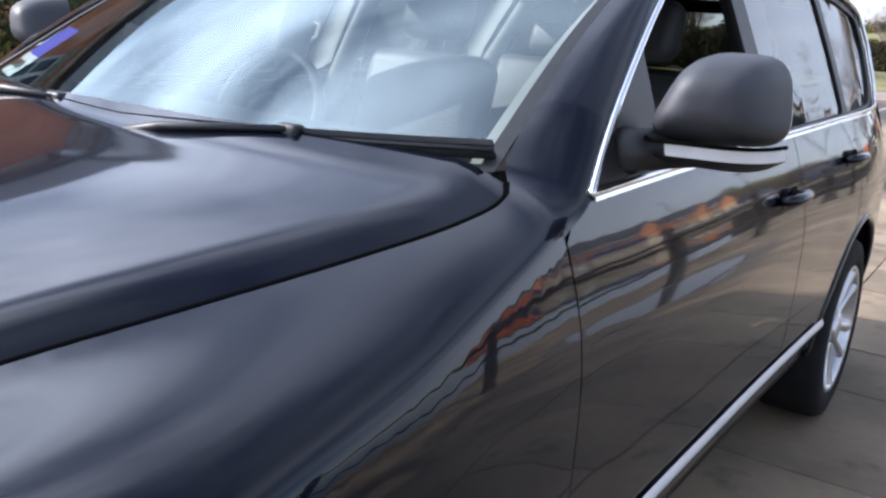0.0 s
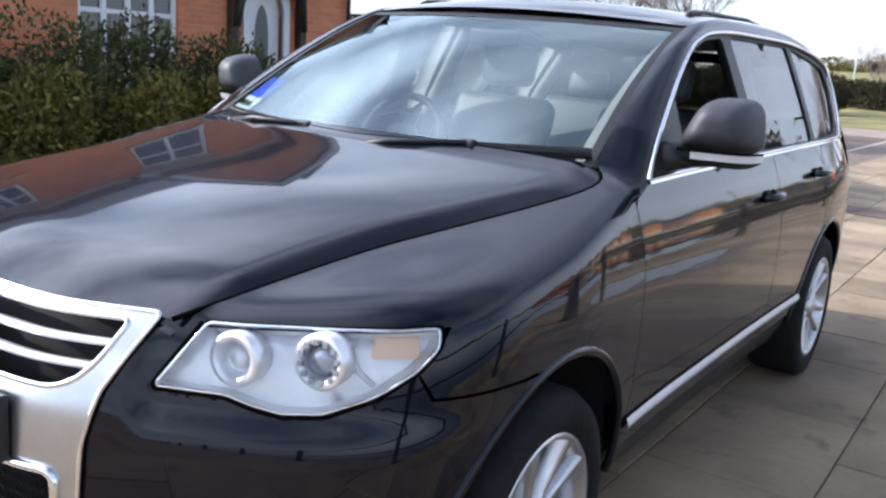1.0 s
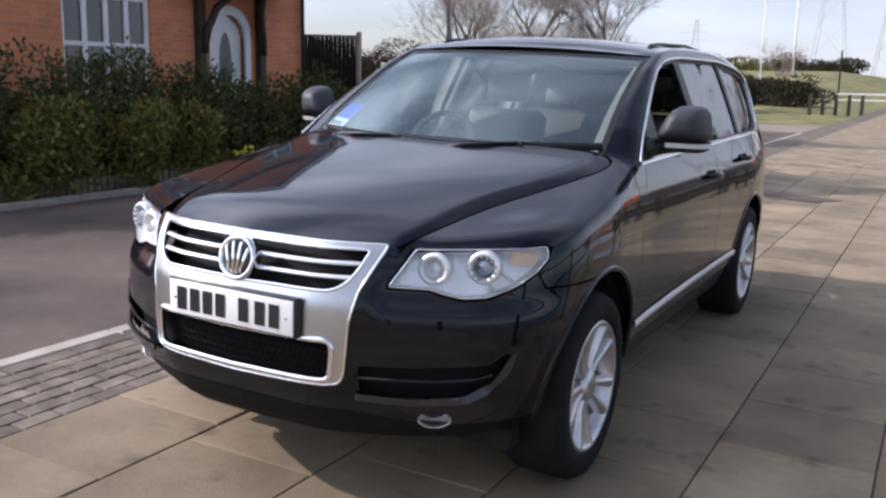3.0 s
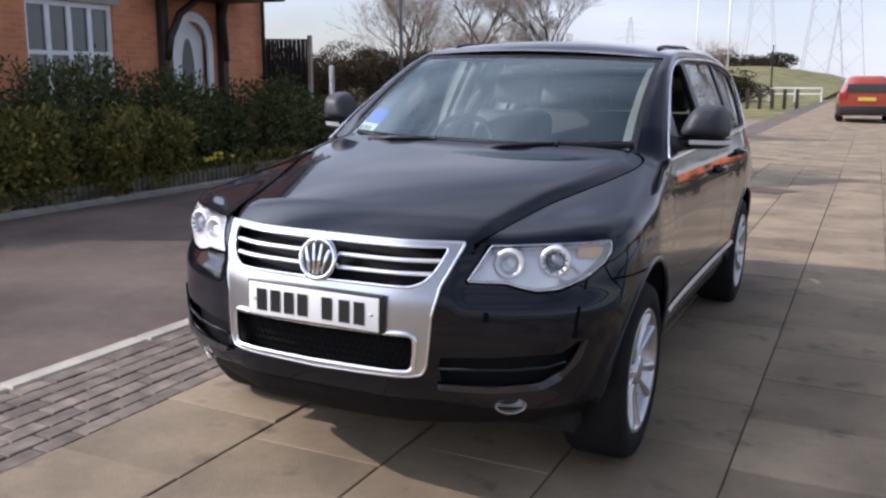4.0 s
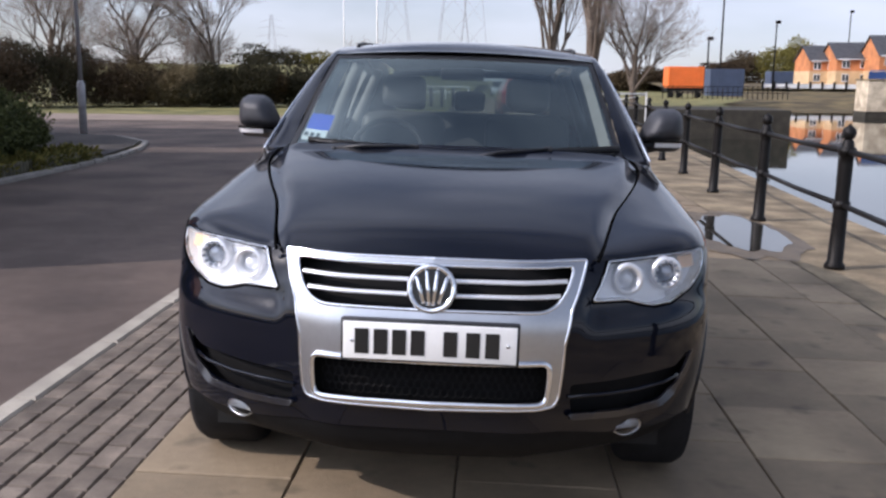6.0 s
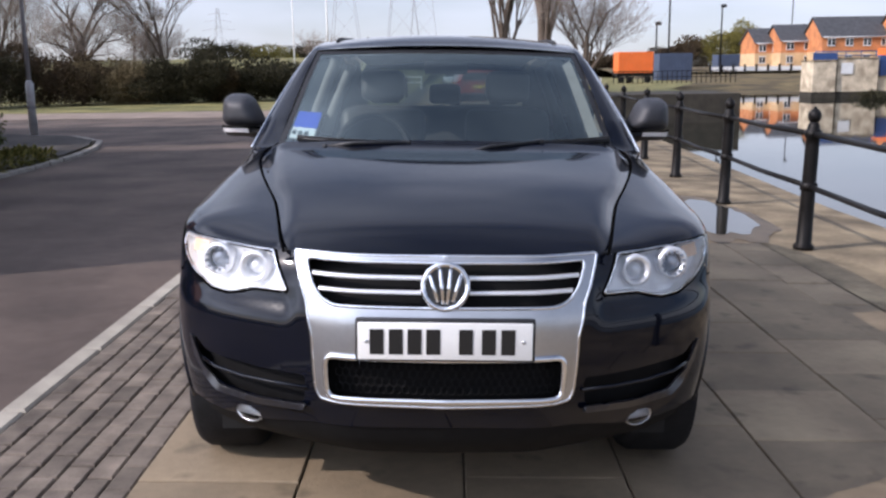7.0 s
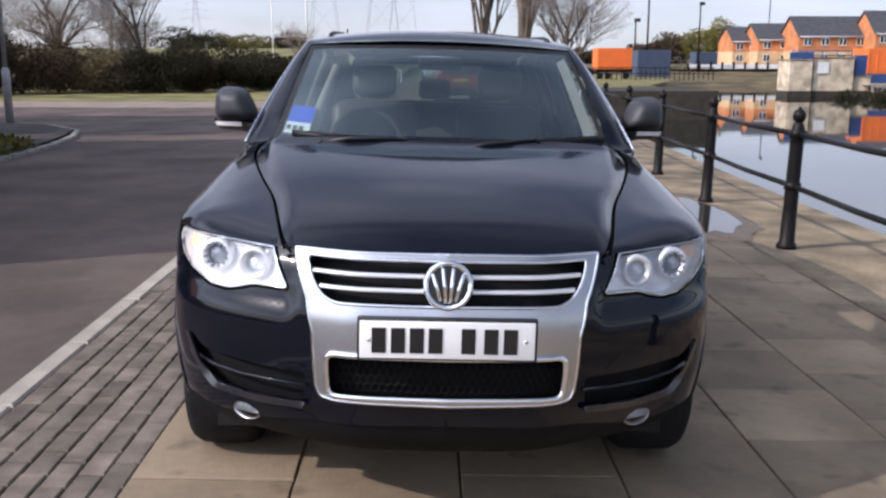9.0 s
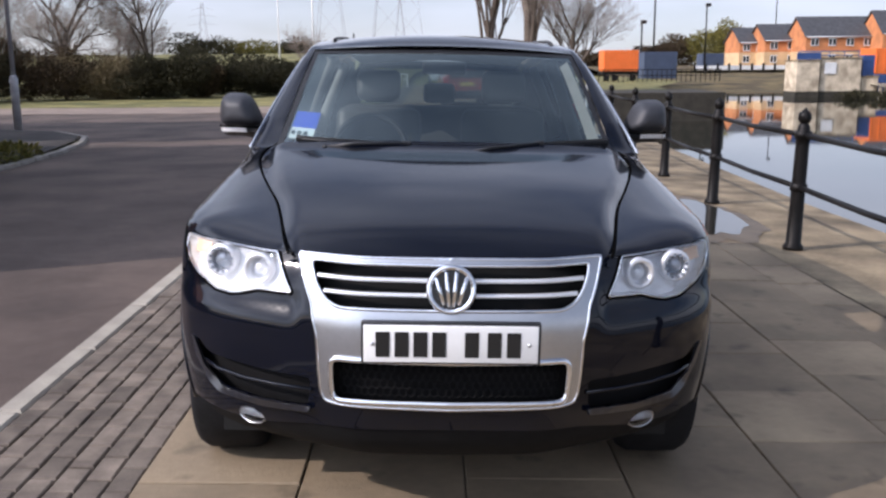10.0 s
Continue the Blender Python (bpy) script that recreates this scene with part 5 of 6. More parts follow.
# ---- plants ----
def leaf_cloud(blobs, count, size, rng, long=2.0):
    """Many small pointed leaves filling blobs of (centre, radii), as vertex and face arrays."""
    total = sum(b[1][0] * b[1][1] * b[1][2] for b in blobs) ** 1
    vs, fs = [], []
    for c, r in blobs:
        n = max(30, int(count * r[0] * r[1] * r[2] / total))
        d = rng.normal(size=(n, 3))
        d /= np.linalg.norm(d, axis=1)[:, None]
        rad = rng.uniform(.35, 1.0, n) ** .45 * rng.uniform(.85, 1.12, n)
        p = np.array(c) + d * rad[:, None] * np.array(r)
        ax = d * .8 + rng.normal(size=(n, 3)) * .6 + np.array((0, 0, .35))
        ax /= np.linalg.norm(ax, axis=1)[:, None]
        sd = np.cross(ax, rng.normal(size=(n, 3)))
        sd /= np.linalg.norm(sd, axis=1)[:, None] + 1e-9
        s = size * rng.uniform(.6, 1.4, n)[:, None]
        k = len(vs)
        quad = np.stack([p, p + ax * s * long * .5 + sd * s * .5, p + ax * s * long, p + ax * s * long * .5 - sd * s * .5], 1).reshape(-1, 3)
        base = sum(len(v) for v in vs)
        vs.append(quad)
        fs.append(np.arange(len(quad)).reshape(-1, 4) + base)
    return np.concatenate(vs), np.concatenate(fs)


def mesh_from(name, v, f, mat, parent):
    me = bpy.data.meshes.new(name)
    me.from_pydata(v.tolist(), [], f.tolist())
    me.materials.append(mat)
    ob = new(name, me)
    ob.parent = parent
    if parent.parent is None:
        ob.matrix_parent_inverse = parent.matrix_basis.inverted()
    return ob


def shrub(at, height, radius, mat, seed, label, count=2600, size=.045, category="shrub", group="shrubs in the bed"):
    rng = np.random.default_rng(seed)
    t = thing("shrub", at, label, category, group)
    blobs = []
    for k in range(9):
        a, rr = rng.uniform(0, math.tau), radius * rng.uniform(.15, .75)
        h = height * rng.uniform(.30, .80)
        blobs.append(((at[0] + rr * math.cos(a), at[1] + rr * math.sin(a), at[2] + h), (radius * rng.uniform(.35, .6), radius * rng.uniform(.35, .6), height * rng.uniform(.2, .32))))
    blobs.append(((at[0], at[1], at[2] + height * .38), (radius * .85, radius * .85, height * .38)))
    v, f = leaf_cloud(blobs, count, size, rng)
    mesh_from("crown", v, f, mat, t)
    for k in range(5):
        c = blobs[k][0]
        part("stem", tube([(at[0] + rng.uniform(-.1, .1), at[1] + rng.uniform(-.1, .1), at[2] - .05), ((at[0] + c[0]) / 2, (at[1] + c[1]) / 2, at[2] + (c[2] - at[2]) * .6), c], [.03, .022, .01], 5), BARK, t)
    return t


def bare_tree(name, at, height, seed, label, spread=.55, depth=5, trunk=.16, fork=.22, upright=.35, wobble=.16, fine=6):
    rng = random.Random(seed)
    t = thing(name, at, label, "tree", "bare trees")
    trunk_bm, limb_bm, twig_v, twig_f = bmesh.new(), bmesh.new(), [], []

    def grow(p, d, length, r, level):
        pts, rad = [p], [r]
        q = p.copy()
        dd = d.copy()
        for k in range(4):
            dd = (dd + Vector((rng.uniform(-wobble, wobble), rng.uniform(-wobble, wobble), rng.uniform(-.02, .12)))).normalized()
            q = q + dd * length / 4
            pts.append(q.copy())
            rad.append(r * (1 - .42 * (k + 1) / 4))
        if level >= depth - 1:
            for a, b in zip(pts, pts[1:]):
                n = (b - a).cross(Vector((rng.uniform(-1, 1), rng.uniform(-1, 1), .2))).normalized() * max(rad[-1], .006)
                k = len(twig_v)
                twig_v.extend([tuple(a - n), tuple(a + n), tuple(b + n * .6), tuple(b - n * .6)])
                twig_f.append((k, k + 1, k + 2, k + 3))
        else:
            tube(pts, rad, 6 if level < 2 else 4, bm=trunk_bm if level == 0 else limb_bm, caps=False)
        if level < depth:
            kids = 9 if level == 0 else (6 if level == 1 else (5 if level < 4 else fine))
            for k in range(kids):
                i = rng.randint(2, 4) if level else rng.randint(1, 4)
                az = rng.uniform(0, math.tau)
                side = dd.orthogonal().normalized()
                side = Matrix.Rotation(az, 3, dd) @ side
                nd = (dd * (1 - spread * .5) + side * spread + Vector((0, 0, upright * .5))).normalized()
                grow(pts[i], nd, length * rng.uniform(.55, .78), rad[i] * .52, level + 1)
    grow(Vector(at), Vector((rng.uniform(-.05, .05), 0, 1)).normalized(), height * fork * 1.5, trunk, 0)
    part("trunk", trunk_bm, BARK, t)
    part("branchwork", limb_bm, BARK, t)
    if twig_v:
        mesh_from("crown", np.array(twig_v), np.array(twig_f), TWIG, t)
    return t


rng0 = random.Random(4)
SHRUBS = [  # x, y, height, radius, leaves, label
    (-7.1, 2.6, 1.66, .9, LEAF_DARK, "dense dark green evergreen shrub in the bed"), (-7.3, 4.0, 1.76, .95, LEAF_DARK, "dense dark green evergreen shrub in the bed"),
    (-7.2, 5.3, 1.74, .88, LEAF_DARK, "dense dark green evergreen shrub in the bed"), (-7.5, 6.5, 1.76, .9, LEAF_DARK, "dense dark green evergreen shrub in the bed"),
    (-7.3, 7.7, 1.68, .82, LEAF_DARK, "dense dark green evergreen shrub in the bed"), (-7.4, 8.8, 1.62, .8, LEAF_DARK, "dense dark green evergreen shrub in the bed"),
    (-7.2, 10.0, 1.68, .85, LEAF_DARK, "dense dark green evergreen shrub in the bed"), (-7.3, 11.2, 1.5, .85, LEAF_DARK, "dense dark green evergreen shrub in the bed"),
    (-6.75, 4.7, 1.0, .55, LEAF_OLIVE, "low olive yellow-green shrub in the bed"), (-6.75, 5.9, 1.05, .6, LEAF_OLIVE, "low olive yellow-green shrub in the bed"),
    (-6.8, 3.3, .8, .5, LEAF_OLIVE, "low olive yellow-green shrub in the bed"), (-6.8, 7.0, .9, .5, LEAF_OLIVE, "low olive yellow-green shrub in the bed"),
    (-7.6, 12.3, .9, .7, LEAF_DARK, "low dark green shrub at the end of the bed"), (-7.0, 1.0, 1.4, .9, LEAF_DARK, "dense dark green evergreen shrub in the bed")]
for i, (x, y, hh, r, mat, lab) in enumerate(SHRUBS):
    shrub((x - .25, y, .05), hh, r, mat, 20 + i, lab, 4200, .036)
# low ground cover by the edging
rng = np.random.default_rng(77)
cover = thing("ground_cover", (-6.5, 6, .05), "low straggly weeds and grass along the bed edge", "weeds", kind="stuff")
blobs = [((-7.02 + rng.uniform(-.15, .2), y + rng.uniform(-.2, .2), .10), (.26, .30, rng.uniform(.09, .22))) for y in np.arange(-3, 13, .3)]
v, f = leaf_cloud(blobs, 16000, .035, rng, 3.0)
mesh_from("weeds", v, f, LEAF_OLIVE, cover)
# spiky plant by the door
spk = thing("spiky_plant", (-7.6, 8.6, .05), "spiky dark plant with upright pale blades", "plant")
bm = bmesh.new()
for k in range(46):
    a, l = rng0.uniform(0, math.tau), rng0.uniform(.8, 1.55)
    d = Vector((math.cos(a) * .45, math.sin(a) * .45, 1)).normalized()
    n = d.cross(Vector((0, 0, 1))).normalized() * .022
    p = Vector((-7.6, 8.6, .05))
    q = [bm.verts.new(c) for c in (p - n, p + n, p + d * l * .6 + n * .8, p + d * l, p + d * l * .6 - n * .8)]
    bm.faces.new(q)
part("foliage", bm, LEAF_DARK, spk, smooth=False)

YELLOW = material("yellow_petals", (0.75, 0.60, 0.06), 0.6)
for fx, fy in ((-7.0, 7.9), (-7.05, 8.15), (-7.0, 8.4), (-7.05, 3.9)):
    fl = thing("daffodils", (fx, fy, .05), "small clump of yellow daffodils in the bed", "flowers", "daffodils in the bed")
    for k in range(5):
        px, py, pz = fx + rng0.uniform(-.09, .09), fy + rng0.uniform(-.09, .09), rng0.uniform(.25, .36)
        part("stalk", tube([(px, py, .04), (px, py, pz)], .004, 4), LEAF_OLIVE, fl)
        part("flower", lathe([(0, 0), (.03, .012), (.034, .02), (.012, .014), (.014, .035), (.0, .02)], Matrix.Translation((px, py, pz)) @ pose(0, 0, 0, 40, 30, 0), 8), YELLOW, fl)

# far hedge and bushes beyond the junction
B, U, K, F = LEAF_BROWN, LEAF_UMBER, LEAF_DUSK, LEAF_FAWN
HEDGE = [  # x, y, height, radius, leaves
    (-33, 24.0, 3.4, 2.5, B), (-30, 24.5, 3.4, 2.5, B), (-28, 25.0, 3.3, 2.4, B), (-26, 25.8, 3.4, 2.4, B), (-24.2, 27.2, 3.3, 2.3, B), (-22.6, 29, 3.3, 2.3, B), (-21.2, 31.2, 3.3, 2.2, B), (-20, 33.4, 3.3, 2.2, B),
    (-18.6, 35.6, 3.3, 2.1, K), (-17.0, 36.9, 3.0, 1.9, B), (-15.7, 37.6, 2.5, 1.8, U), (-14.5, 38.4, 2.2, 1.7, F), (-13.5, 38.0, 2.0, 1.5, F), (-12.3, 38.2, 2.1, 1.6, K), (-11.3, 38.4, 2.3, 1.6, K), (-10.3, 39.4, 1.7, 1.1, U), (-9.0, 40.4, 1.8, 1.4, K), (-7.6, 42, 1.6, 1.4, K)]
WORDS = {B: "tall dense brown winter hedge bush on the verge", U: "umber leafless bush on the grass verge", K: "dark evergreen bush on the grass verge", F: "fawn twiggy winter bush on the grass verge"}
for i, (x, y, hh, r, mat) in enumerate(HEDGE):
    shrub((x * 1.2, (y + 2.65) * 1.2 - 2.65, -.1), hh * 1.05, r * 1.3, mat, 60 + i, WORDS[mat], 20000, .055, "hedge bush", "hedge beyond the junction")
for i, (x, y, hh, r) in enumerate(((-7.6, 64, 2.4, 2.6), (-11, 66, 2.2, 2.6), (-14, 70, 2.6, 3.0))):
    shrub((x, y, -.1), hh, r, LEAF_DUSK, 90 + i, "dark round bush at the foot of the field", 5000, .10, "bush", "bushes on the field")
bare_tree("tree", (-20.4, 50, -.1), 25, 3, "large bare winter tree with wide spreading branches on the verge", .66, 5, .28, .10, .25, .2, 7)
bare_tree("tree", (-16.1, 51, -.1), 20, 8, "slender bare winter tree with fine twigs on the verge", .55, 5, .14, .15, .35, .16, 6)
bare_tree("tree", (-25.6, 50.6, -.1), 22, 12, "bare winter tree with spreading branches on the verge", .6, 5, .22, .13)
bare_tree("tree", (-18.3, 53, -.1), 13, 41, "small bare winter tree with fine twigs on the verge", .6, 5, .10, .12, .3, .18, 5)
bare_tree("tree", (6.6, 58, -.1), 12.5, 21, "tall bare poplar with upright branches beside the quay", .36, 5, .40, .34, .9, .06, 8)
bare_tree("tree", (3.9, 60, -.1), 12, 25, "tall bare poplar with upright branches beside the quay", .36, 5, .32, .34, .9, .06, 8)
bare_tree("tree", (9.2, 57, -.1), 18, 29, "bare spreading tree beside the quay", .60, 5, .24, .14, .4)
bare_tree("tree", (-12.4, 88, -.1), 8, 33, "small bare tree on the far field", .6, 4, .12, .2)

# ---- street things ----
lamp_post = thing("street_lamp", (-10.1, 20.0, 0), "grey galvanised street lamp post at the corner", "street lamp")
part("base", lathe([(.0, 0), (.095, 0), (.095, 1.25), (.07, 1.32), (.055, 1.34)], Matrix.Translation((-10.1, 20.0, .0)), 14), GALV, lamp_post)
part("column", tube([(-10.1, 20.0, 1.3), (-10.1, 20.0, 4.5), (-10.1, 20.0, 8.0)], [.055, .05, .04], 10), GALV, lamp_post)
part("lantern", box((-10.25, 19.5, 8.0), (-9.95, 20.2, 8.12), .04, 3), GALV, lamp_post)
for k, (x, y) in enumerate(((-18.6, 30.1),)):
    wp = thing("marker_post", (x, y, 0), "pale grey marker post beside the hedge", "post")
    part("shaft", box((x - .08, y - .08, 0), (x + .08, y + .08, 2.05), .015), GALV, wp, smooth=False)
fence = thing("garden_fence", (-15.3, 21.3, 0), "dark brown boarded garden fence with pale posts", "fence")
fa, fb = Vector((-19.0, 18.6, 0)), Vector((-14.3, 21.9, 0))
for k in range(44):
    p, q = fa.lerp(fb, k / 44), fa.lerp(fb, (k + .93) / 44)
    bm = bmesh.new()
    n = (q - p).cross(Vector((0, 0, 1))).normalized() * (.012 + .006 * (k % 2))
    vv = [bm.verts.new(c) for c in (p - n, q - n, q + n, p + n)]
    top = [bm.verts.new(v.co + Vector((0, 0, 2.7))) for v in vv]
    bm.faces.new(top)
    for i in range(4):
        bm.faces.new((vv[i], vv[(i + 1) % 4], top[(i + 1) % 4], top[i]))
    part("board", bm, FENCE_BLACK, fence, smooth=False)
for k in range(3):
    p = fa.lerp(fb, k / 2) + Vector((.08, -.1, 0))
    part("fence_post", box((p.x - .06, p.y - .06, 0), (p.x + .06, p.y + .06, 2.8), .01), KERB, fence, "pale concrete post", smooth=False)


def red_car(at, turn):
    c = thing("parked_car", (0, 0, 0), "small orange-red hatchback parked on the far paving", "car")
    RED = material("orange_red_paint", (0.33, 0.040, 0.015), 0.35, coat=1.0, vary=0.05)
    prof = [(-.86, .25), (.86, .25), (.87, .75), (.84, .95), (.60, 1.44), (.46, 1.52), (-.46, 1.52), (-.60, 1.44), (-.84, .95), (-.87, .75)]
    L = 3.9

    def skin(a, b):
        k = a * len(prof)
        i = int(k) % len(prof)
        p, q = prof[i], prof[(i + 1) % len(prof)]
        x, z = lerp(p[0], q[0], k - int(k)), lerp(p[1], q[1], k - int(k))
        y = b * L
        top = spline([(0, 1.28), (.4, 1.5), (2.2, 1.52), (2.9, .98), (3.9, .72)])(y)
        z = .25 + (z - .25) * (top - .25) / 1.27
        return Vector((x * (.94 + .06 * math.sin(math.pi * b)), y, z))
    part("body", grid(skin, 40, 24), RED, c)
    bm = bmesh.new()
    bm.faces.new([bm.verts.new(skin(k / 40, 0)) for k in range(40)])
    part("tail", bm, RED, c, smooth=False)
    part("rear_window", box((-.60, -.03, .99), (.60, -.005, 1.25), .01), PANE, c, smooth=False)
    for sx in (-1, 1):
        part("tail_lamp", box((sx * .72 - .10, -.03, .78), (sx * .72 + .10, .0, .98), .01), RED_LAMP, c, smooth=False)
        for y in (.75, 3.1):
            part("wheel", lathe([(0, -.1), (.3, -.1), (.31, 0), (.3, .1), (.0, .1)], Matrix.Translation((sx * .76, y, .31)) @ pose(0, 0, 0, 0, 90, 0), 20), RUBBER, c)
    plate = part("number_plate", box((-.26, -.05, .72), (.26, -.03, .83)), material("yellow_plate", (.65, .5, .05), .4), c, "plain yellow number plate", smooth=False)
    part("bumper", box((-.82, -.07, .27), (.82, .05, .55), .05, 3), TRIM_BLACK, c)
    c.matrix_basis = pose(*at, 0, 0, turn) @ Matrix.Scale(1.13, 4)
    return c


red_car((1.48, 34.0, -.012), 3)


def plain_car(at, turn, color, label):
    c = thing("distant_car", (0, 0, 0), label, "car", "cars far along the quay")
    m = material("distant_paint", color, .35, coat=1.0, vary=.05)
    part("body", box((-.85, 0, .25), (.85, 4.2, .85), .12, 3), m, c)
    part("cabin", box((-.72, .5, .84), (.72, 3.0, 1.42), .15, 3), PANE, c)
    part("roof", box((-.6, .8, 1.41), (.6, 2.6, 1.47), .03, 2), m, c)
    for sx in (-1, 1):
        for y in (.8, 3.3):
            part("wheel", lathe([(0, -.1), (.3, -.1), (.31, 0), (.3, .1), (.0, .1)], Matrix.Translation((sx * .78, y, .31)) @ pose(0, 0, 0, 0, 90, 0), 14), RUBBER, c)
    c.matrix_basis = pose(*at, 0, 0, turn)


plain_car((1.0, 84, .0), 3, (.6, .62, .65), "silver car parked far along the quay")
plain_car((3.2, 86, .0), 3, (.03, .03, .04), "dark car parked far along the quay")
plain_car((5.4, 88, .0), 3, (.55, .56, .58), "pale car parked far along the quay")

for k in range(5):
    x, y = -4.6 + k * .62, 50.5 + k * .25
    b = thing("bollard", (x, y, -.1), "dark timber bollard on the grass", "bollard", "row of bollards")
    part("shaft", box((x - .09, y - .09, -.12), (x + .09, y + .09, 1.0), .02), DARK_WOOD, b, smooth=False)
for x, y, h in ((-11.6, 92, 12.0), (-19.5, 120, 12)):
    fp = thing("flag_pole", (x, y, -.1), "tall white painted pole on the grass", "pole", "white poles")
    part("shaft", tube([(x, y, -.1), (x, y, h)], [.11, .07], 10), WHITE_POST, fp)
rf = thing("field_fence", (-7, 60, -.1), "white rail fence across the far field", "fence")
for k in range(13):
    x = -22 + k * 1.7
    part("fence_post", box((x - .06, 66, -.12), (x + .06, 66.12, 1.0)), WHITE_POST, rf, smooth=False)
for z in (.5, .9):
    part("fence_rail", box((-22, 65.96, z), (-1.6, 66.0, z + .1)), WHITE_POST, rf, smooth=False)

# barrier gate across the quay end
gate = thing("barrier_gate", (4.6, 33, 0), "white metal barrier gate across the quay path", "gate")
part("gate_bar", tube([(3.5, 33, 1.12), (6.1, 33.2, 1.12)], .03, 6), WHITE_POST, gate)
part("gate_stay", tube([(3.5, 33, .62), (6.1, 33.2, 1.08)], .018, 6), WHITE_POST, gate)
for x, yy in ((3.5, 33.0), (6.1, 33.2)):
    part("gate_upright", box((x - .03, yy - .03, 0), (x + .03, yy + .03, 1.2), .008), WHITE_POST, gate, smooth=False)

# ---- across the canal ----
ORANGE = material("orange_container", (0.78, 0.17, 0.03), 0.5, vary=0.08, scale=1)
BLUE = material("blue_hull_paint", (0.03, 0.07, 0.20), 0.5, vary=0.1, scale=1)
DULL_BLUE = material("dull_blue_container", (0.055, 0.075, 0.12), 0.6, vary=0.1, scale=1)


def container(name, lo, hi, mat, label, ribs=10):
    t = thing(name, ((lo[0] + hi[0]) / 2, (lo[1] + hi[1]) / 2, lo[2]), label, "container")
    part("body", box(lo, hi, .04), mat, t, smooth=False)
    for k in range(ribs):
        x = lerp(lo[0] + .15, hi[0] - .15, k / (ribs - 1))
        part("rib", box((x - .06, lo[1] - .05, lo[2] + .15), (x + .06, lo[1] + .01, hi[2] - .15)), mat, t, smooth=False)
    return t


container("container", (19.0, 98, .95), (22.8, 101, 3.2), ORANGE, "bright orange container on the far quay")
container("container", (27.1, 114, -.1), (31.3, 117, 3.2), DULL_BLUE, "dull dark blue container on the far quay")
container("container", (43.0, 143, .9), (46.5, 146, 3.3), DULL_BLUE, "dull dark blue container on the far quay")
container("container", (40.4, 81, .66), (52.0, 84, 2.94), ORANGE, "bright orange container on the far quay", 16)
container("container", (40.1, 80.4, -1.6), (52.3, 84.4, .62), BLUE, "low blue hull beneath the orange container", 16)
trailer = thing("flat_trailer", (21, 99.5, -.1), "low dark flat trailer under the orange container", "trailer")
part("bed", box((18.9, 98.1, .60), (22.9, 100.9, .94), .03), IRON, trailer, smooth=False)
for x in (19.4, 20.3, 22.3):
    part("wheel", lathe([(0, -.15), (.33, -.15), (.34, 0), (.33, .15), (0, .15)], Matrix.Translation((x, 98.4, .24)) @ pose(0, 0, 0, 90), 16), RUBBER, trailer)
    part("leg", box((x - .1, 99.5, -.1), (x + .1, 99.7, .61)), IRON, trailer, smooth=False)
fr = thing("dark_railing", (23, 93, -.1), "dark upright railing on the quay at the canal head", "railing")
for k in range(26):
    x = 17.5 + k * .5
    part("upright", box((x - .035, 92.5, -.1), (x + .035, 92.57, 1.15)), IRON, fr, smooth=False)
for z in (.5, 1.1):
    part("bar", box((17.4, 92.51, z), (30.1, 92.56, z + .07)), IRON, fr, smooth=False)
# pale fence with dark posts along the far quay edge
wf = thing("quay_fence", (52, 138.2, .7), "pale low fence with dark posts along the far quay", "fence")
for k in range(17):
    x = 40.5 + k * 1.75
    part("fence_post", box((x - .14, 138.1, .6), (x + .14, 138.4, 1.75), .03), IRON, wf, smooth=False)
    part("fence_panel", box((x + .16, 138.2, .78), (x + 1.58, 138.3, 1.42)), WHITE_POST, wf, smooth=False)
PIER = material("beige_lock_concrete", (0.46, 0.37, 0.26), .9, vary=.25, scale=1.2, second=(0.58, 0.49, 0.36), bump=.3, bump_scale=20)
for x0, x1, y, h1 in ((31.7, 33.75, 77, 1.95), (33.95, 37.5, 77.3, 2.15), (37.65, 39.2, 77.6, .55)):
    lw = thing("lock_pier", ((x0 + x1) / 2, y, -1.3), "pale weathered concrete lock pier standing in the canal", "pier", "lock piers")
    part("pier", box((x0, y, -1.9), (x1, y + 2.6, h1 - .14), .06), PIER, lw, smooth=False)
    part("cap", box((x0 - .06, y - .06, h1 - .138), (x1 + .06, y + 2.66, h1), .03), COPING, lw, smooth=False)
    part("weed_line", box((x0 - .02, y - .02, -1.9), (x1 + .02, y + 2.62, -.75)), QUAY, lw, smooth=False)
sg = thing("notice_board", (34.75, 77.2, 1.0), "white notice board fixed to the lock pier", "sign")
part("board", box((34.25, 77.2, .75), (35.25, 77.26, 1.70), .01), WHITE_POST, sg, smooth=False)
jet = thing("timber_jetty", (42, 76, -1.2), "weathered pale timber jetty with upright piles", "jetty")
for k in range(26):
    x = 38.6 + k * .42
    part("jetty_pile", box((x, 76, -1.9), (x + .20, 76.2, -.40), .02), TIMBER, jet, smooth=False)
for z in (-1.0, -.42):
    part("waler", box((38.5, 75.9, z), (49.6, 75.99, z + .16), .01), TIMBER, jet, smooth=False)
part("deck", box((38.5, 75.9, -.25), (49.6, 79.5, -.14), .01), TIMBER, jet, smooth=False)
bl = thing("blue_handrail", (35, 77, 2.0), "blue painted handrail on the lock piers", "railing")
for z in (2.3, 2.65):
    part("bar", tube([(31.9, 77.2, z), (37.3, 77.4, z)], .05, 6), BLUE, bl)
part("screen", box((31.7, 77.05, 1.96), (33.8, 77.1, 2.55)), BLUE, bl, smooth=False)
for k in range(5):
    x = 32.0 + k * 1.3
    part("upright", tube([(x, 77.3, 1.94), (x, 77.3, 2.67)], .04, 6), BLUE, bl)
